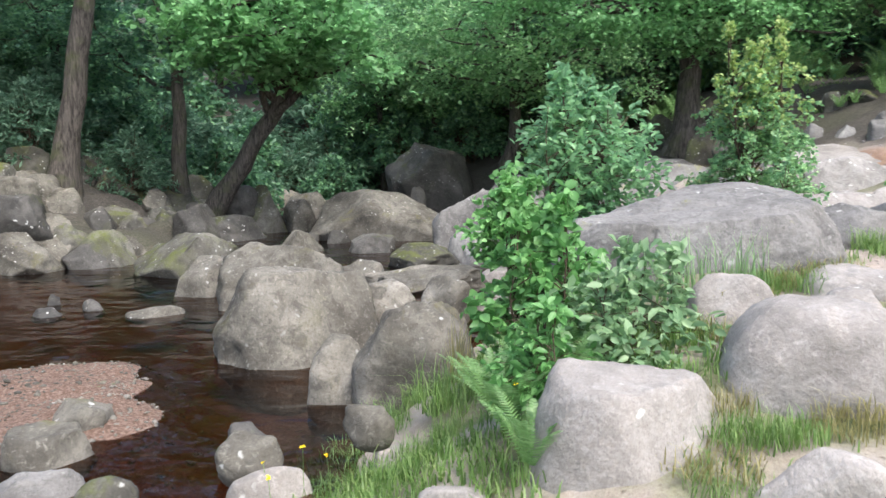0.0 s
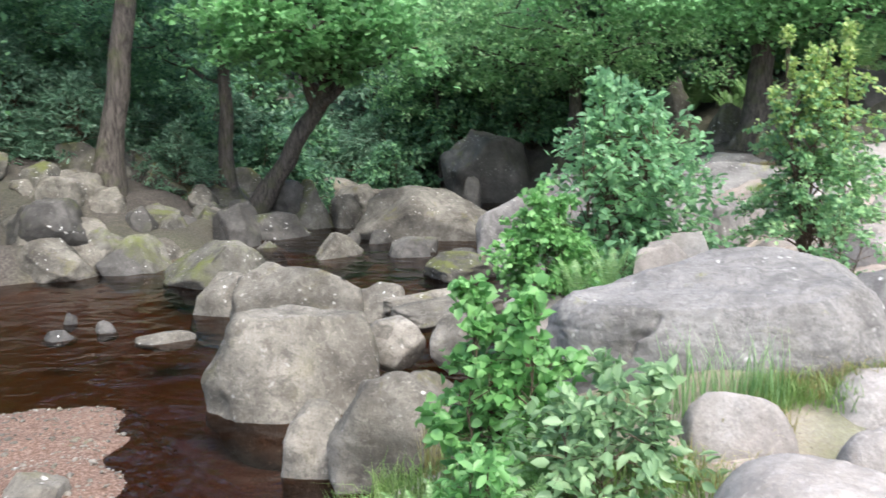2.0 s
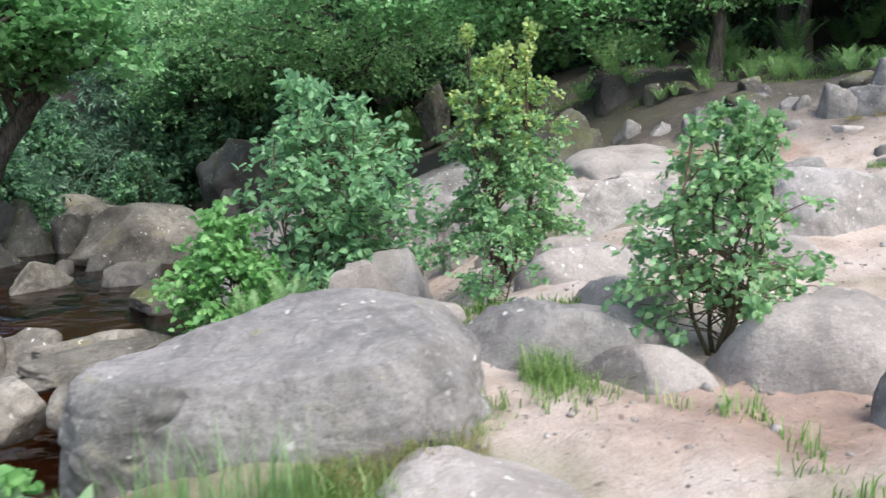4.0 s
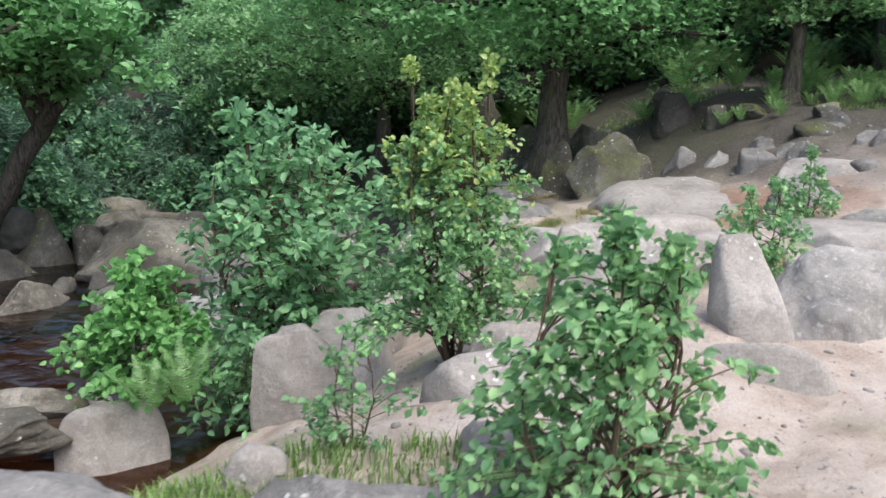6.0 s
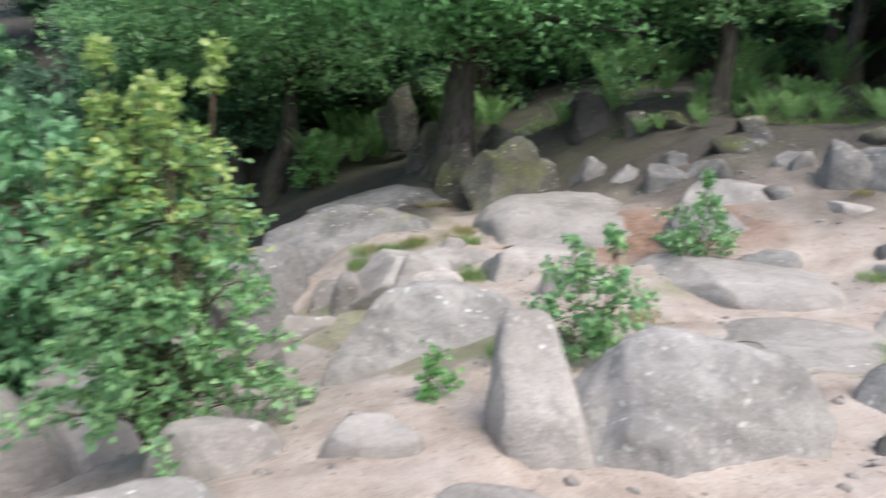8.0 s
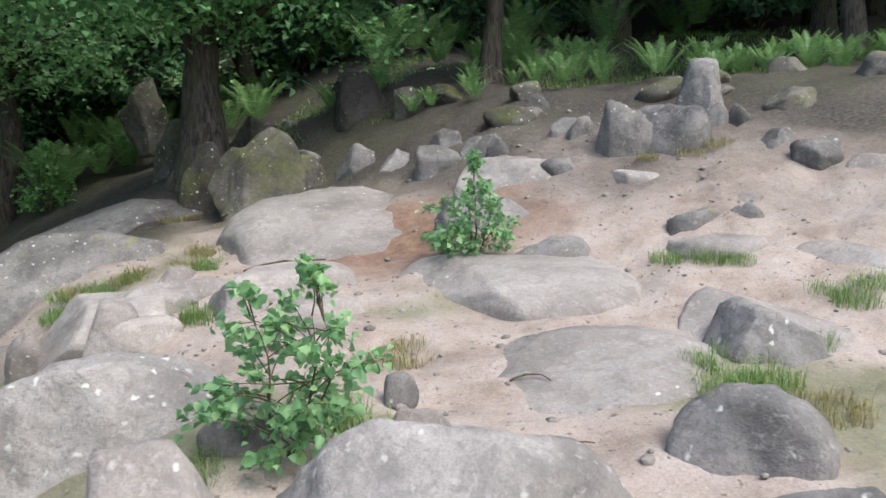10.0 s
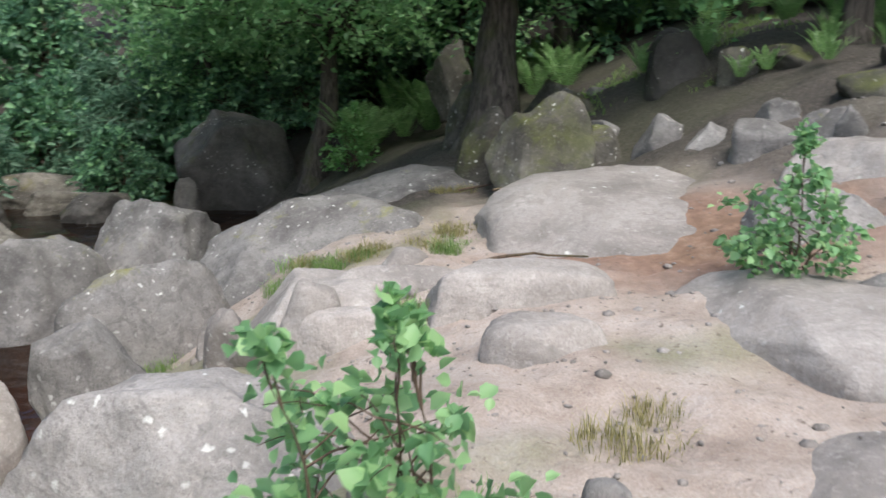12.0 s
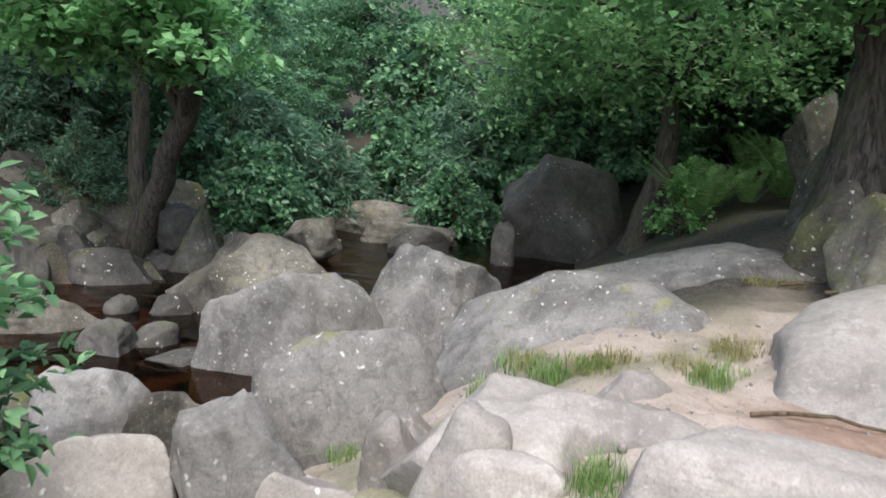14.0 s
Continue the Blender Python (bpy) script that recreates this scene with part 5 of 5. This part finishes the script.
tuft(-0.3, 4.7, 205, 0.2, 0.25, 220)
for dx in (0.0, 0.16, 0.32, -0.12):
    tuft(1.35 + dx, 4.2 + 0.2 * dx, 206 + int(dx * 100), 0.1, 0.42, 46, FERN_LEAF, "long strap-leaved grass below the big boulder", None, "grass_tuft", 0.35)
SPOTS = ((-0.72, 4.37, 1), (-0.56, 4.63, 1), (-0.87, 4.14, 1), (-0.39, 3.91, 1), (-0.59, 4.07, 1), (-0.07, 3.89, 1), (-0.17, 3.7, 1), (-0.34, 4.91, 1), (-0.16, 5.05, 0), (-0.01, 4.48, 0), (-0.86, 4.81, 1), (-1.01, 4.07, 1),
         (0.05, 3.96, 1), (1.09, 2.87, 1), (1.18, 2.83, 1), (1.11, 3.06, 2), (1.27, 2.8, 1), (0.96, 2.75, 2), (0.98, 2.61, 1), (1.49, 2.82, 2), (1.61, 2.91, 2), (0.85, 3.71, 1), (1.09, 3.8, 1), (1.2, 3.72, 1),
         (2.13, 4.67, 1), (1.89, 4.43, 2), (1.74, 4.36, 1), (1.53, 4.04, 2), (1.36, 3.72, 2), (4.29, 13.54, 1), (4.59, 13.35, 1), (4.82, 13.32, 2), (5.46, 12.14, 1), (6.65, 10.56, 2), (8.74, 11.0, 1), (8.95, 10.81, 1),
         (9.08, 10.68, 1), (9.34, 10.1, 1), (9.37, 9.88, 1), (9.63, 9.97, 1), (8.03, 9.53, 1), (8.43, 9.68, 1), (8.8, 9.57, 1), (8.21, 8.78, 2), (9.53, 12.68, 2), (9.89, 12.5, 2), (10.15, 12.49, 2), (6.42, 17.0, 1),
         (6.63, 17.32, 1), (5.29, 13.57, 2), (5.43, 13.93, 2), (6.04, 9.57, 1), (5.36, 8.99, 1), (8.0, 9.21, 1), (8.03, 9.09, 1), (8.21, 9.2, 1), (7.7, 8.84, 1), (5.98, 9.33, 1), (6.09, 9.26, 1), (6.44, 10.23, 2),
         (6.6, 10.33, 2), (4.28, 13.31, 1), (4.6, 13.25, 1), (4.83, 13.31, 1), (4.88, 13.52, 2), (4.4, 13.44, 2), (4.25, 13.15, 1), (5.46, 13.7, 1), (5.45, 14.14, 2), (5.46, 13.44, 1), (2.1, 12.65, 1), (3.37, 12.89, 1),
         (5.42, 11.99, 1), (5.3, 16.62, 2), (5.07, 16.55, 2), (2.83, 5.13, 1), (2.83, 4.97, 1), (2.37, 4.79, 1), (2.19, 4.61, 1), (2.03, 4.51, 2), (1.8, 4.41, 1), (1.92, 4.45, 2), (1.72, 4.36, 1))
for i, (px, py, k) in enumerate(SPOTS):
    s = rw.uniform(0.55, 1.0)
    copy_thing(TUFTS[k], pose(px, py, relief(px, py) - 0.01, 0, 0, 53 * i) @ Matrix.Diagonal((s, s, rw.uniform(0.6, 1.0), 1)))
feet = []
while len(feet) < 9000:
    px, py = rng.uniform(5.5, 17.0), rng.uniform(15.5, 23.0)
    if py + 0.55 * (px - 6) > 18.6 and rng.random() < ss(-0.1, 0.4, fbm(px, py, 1.0, 0.6)):
        feet.append((px, py, relief(px, py) - 0.02))
tagged(raw_mesh("woodland_grass", *blades(len(feet), np.array(feet), 0.14, rng, 0.008), GRASS), "rough grass on the woodland slope", "grass", kind="stuff")

# buttercups at the water's edge
flower_m, fnt, fp = material("buttercup_petal", 0.4)
fp.inputs["Base Color"].default_value = (0.85, 0.62, 0.02, 1)
for i, (px, py, tall) in enumerate(((-0.95, 3.95, 0.34), (-0.85, 3.8, 0.3), (-0.75, 3.9, 0.36), (-1.05, 3.45, 0.26), (-1.0, 3.4, 0.22), (-0.6, 3.75, 0.3), (0.35, 3.2, 0.22))):
    g = np.random.default_rng(300 + i)
    b = new("buttercup")
    b.matrix_world = pose(px, py, relief(px, py))
    line = bent((0, 0, 0), (g.uniform(-0.06, 0.06), g.uniform(-0.06, 0.06), tall), (0.02, 0, 0), g, 7, 0.03)
    raw_mesh("stalk", *tube(line, np.full(7, 0.0016), 4), GRASS, b)
    at = np.tile(line[-1], (5, 1))
    ang = np.arange(5) * 1.2566
    raw_mesh("petals", *leaves(at, 0.016, g, 1.0, 0.6, -0.6, True, np.stack((np.cos(ang), np.sin(ang), np.full(5, 0.4)), axis=1) * 3), flower_m, b, False)
    tagged(b, "small yellow buttercup on a thin stalk", "flower", "buttercups")

# ---- the jumble of stones along the far bank, pebbles and sticks ----
jumble = random.Random(21)
made = 0
while made < 90:
    px, py = jumble.uniform(-12.0, -2.2), jumble.uniform(10.2, 20.0)
    s = shore(px, py)
    if not far_side(px, py) or not 0.0 < s < 5.0 or math.hypot(px + 7.4, py - 15.5) < 0.6:
        continue
    w = jumble.uniform(0.4, 1.15)
    z = relief(px, py) - 0.05
    mat, label = jumble.choice(((STREAM_ROCK, "brown-grey rounded boulder on the far bank"), (MOSSY_ROCK, "mossy rounded boulder on the far bank"), (DARK_ROCK, "dark boulder on the far bank")))
    boulder(px, py, z, w, w * jumble.uniform(0.6, 1.0), z + w * jumble.uniform(0.4, 0.7), jumble.uniform(0, 360), mat, label, 400 + made, tilt=jumble.uniform(-14, 14), group="boulders on the far bank")
    made += 1
made = 0
while made < 16:
    px, py = jumble.uniform(6.5, 14.0), jumble.uniform(12.5, 20.0)
    if not 16.6 < py + 0.75 * (px - 6) < 21:
        continue
    w = jumble.uniform(0.25, 0.75)
    z = relief(px, py) - 0.03
    mat, label = jumble.choice(((GREY_ROCK, "grey half-buried stone on the slope"), (MOSSY_ROCK, "mossy half-buried stone on the slope")))
    boulder(px, py, z, w, w * jumble.uniform(0.6, 1.0), z + w * jumble.uniform(0.25, 0.5), jumble.uniform(0, 360), mat, label, 500 + made, group="stones on the slope")
    made += 1


def stones(name, spots, rng, mat, label, kind="stuff"):
    """Many little stones in one mesh: places and sizes."""
    bm = bmesh.new()
    bmesh.ops.create_icosphere(bm, subdivisions=1, radius=1.0)
    ball = np.array([v.co[:] for v in bm.verts])
    tri = np.array([[v.index for v in f.verts] for f in bm.faces])
    bm.free()
    pieces = []
    for x, y, z, r in spots:
        m = ball * (1 + rng.normal(0, 0.12, ball.shape)) * r * np.array((1.0, rng.uniform(0.6, 1.0), rng.uniform(0.4, 0.7)))
        a = rng.uniform(0, 6.28)
        turn = np.array(((math.cos(a), -math.sin(a), 0), (math.sin(a), math.cos(a), 0), (0, 0, 1)))
        pieces.append((m @ turn.T + np.array((x, y, z)), tri))
    return tagged(raw_mesh(name, *joined(pieces), mat, None, True), label, "pebbles", kind=kind)


rng = np.random.default_rng(8)
spots = []
while len(spots) < 2600:
    px, py = rng.uniform(-5.0, -1.2), rng.uniform(4.2, 7.2)
    z = relief(px, py)
    if z > -0.02:
        spots.append((px, py, z, float(rng.choice((0.008, 0.012, 0.018, 0.03), p=(0.4, 0.35, 0.2, 0.05)))))
stones("shingle", spots, rng, STREAM_ROCK, "reddish-brown wet shingle bar in the pool")
spots = []
while len(spots) < 4200:
    px, py = rng.uniform(2.0, 10.0), rng.uniform(4.0, 15.0)
    if shore(px, py) > 2:
        spots.append((px, py, relief(px, py), float(rng.choice((0.006, 0.011, 0.02, 0.04), p=(0.45, 0.33, 0.18, 0.04)))))
stones("pebbles", spots, rng, PALE_ROCK, "scattered small pebbles on trodden sand")

for i, (px, py, ln, turn) in enumerate(((6.15, 13.0, 0.75, 12), (7.1, 9.7, 0.22, -30), (7.0, 8.9, 0.18, 20), (6.0, 16.3, 0.9, 40), (5.6, 16.6, 0.8, 25), (8.2, 9.9, 0.2, 70))):
    g = np.random.default_rng(700 + i)
    stick = raw_mesh("stick", *tube(bent((-ln / 2, 0, 0), (ln / 2, 0, 0.02), (0, 0.04, 0.02), g, 9, 0.03), 0.016 * ln ** 0.5 * np.linspace(1, 0.4, 9), 6), TWIG, None, True)
    stick.matrix_world = pose(px, py, relief(px, py) + 0.01, 0, 0, turn)
    tagged(stick, "weathered dead stick lying on the ground", "stick", "fallen sticks")
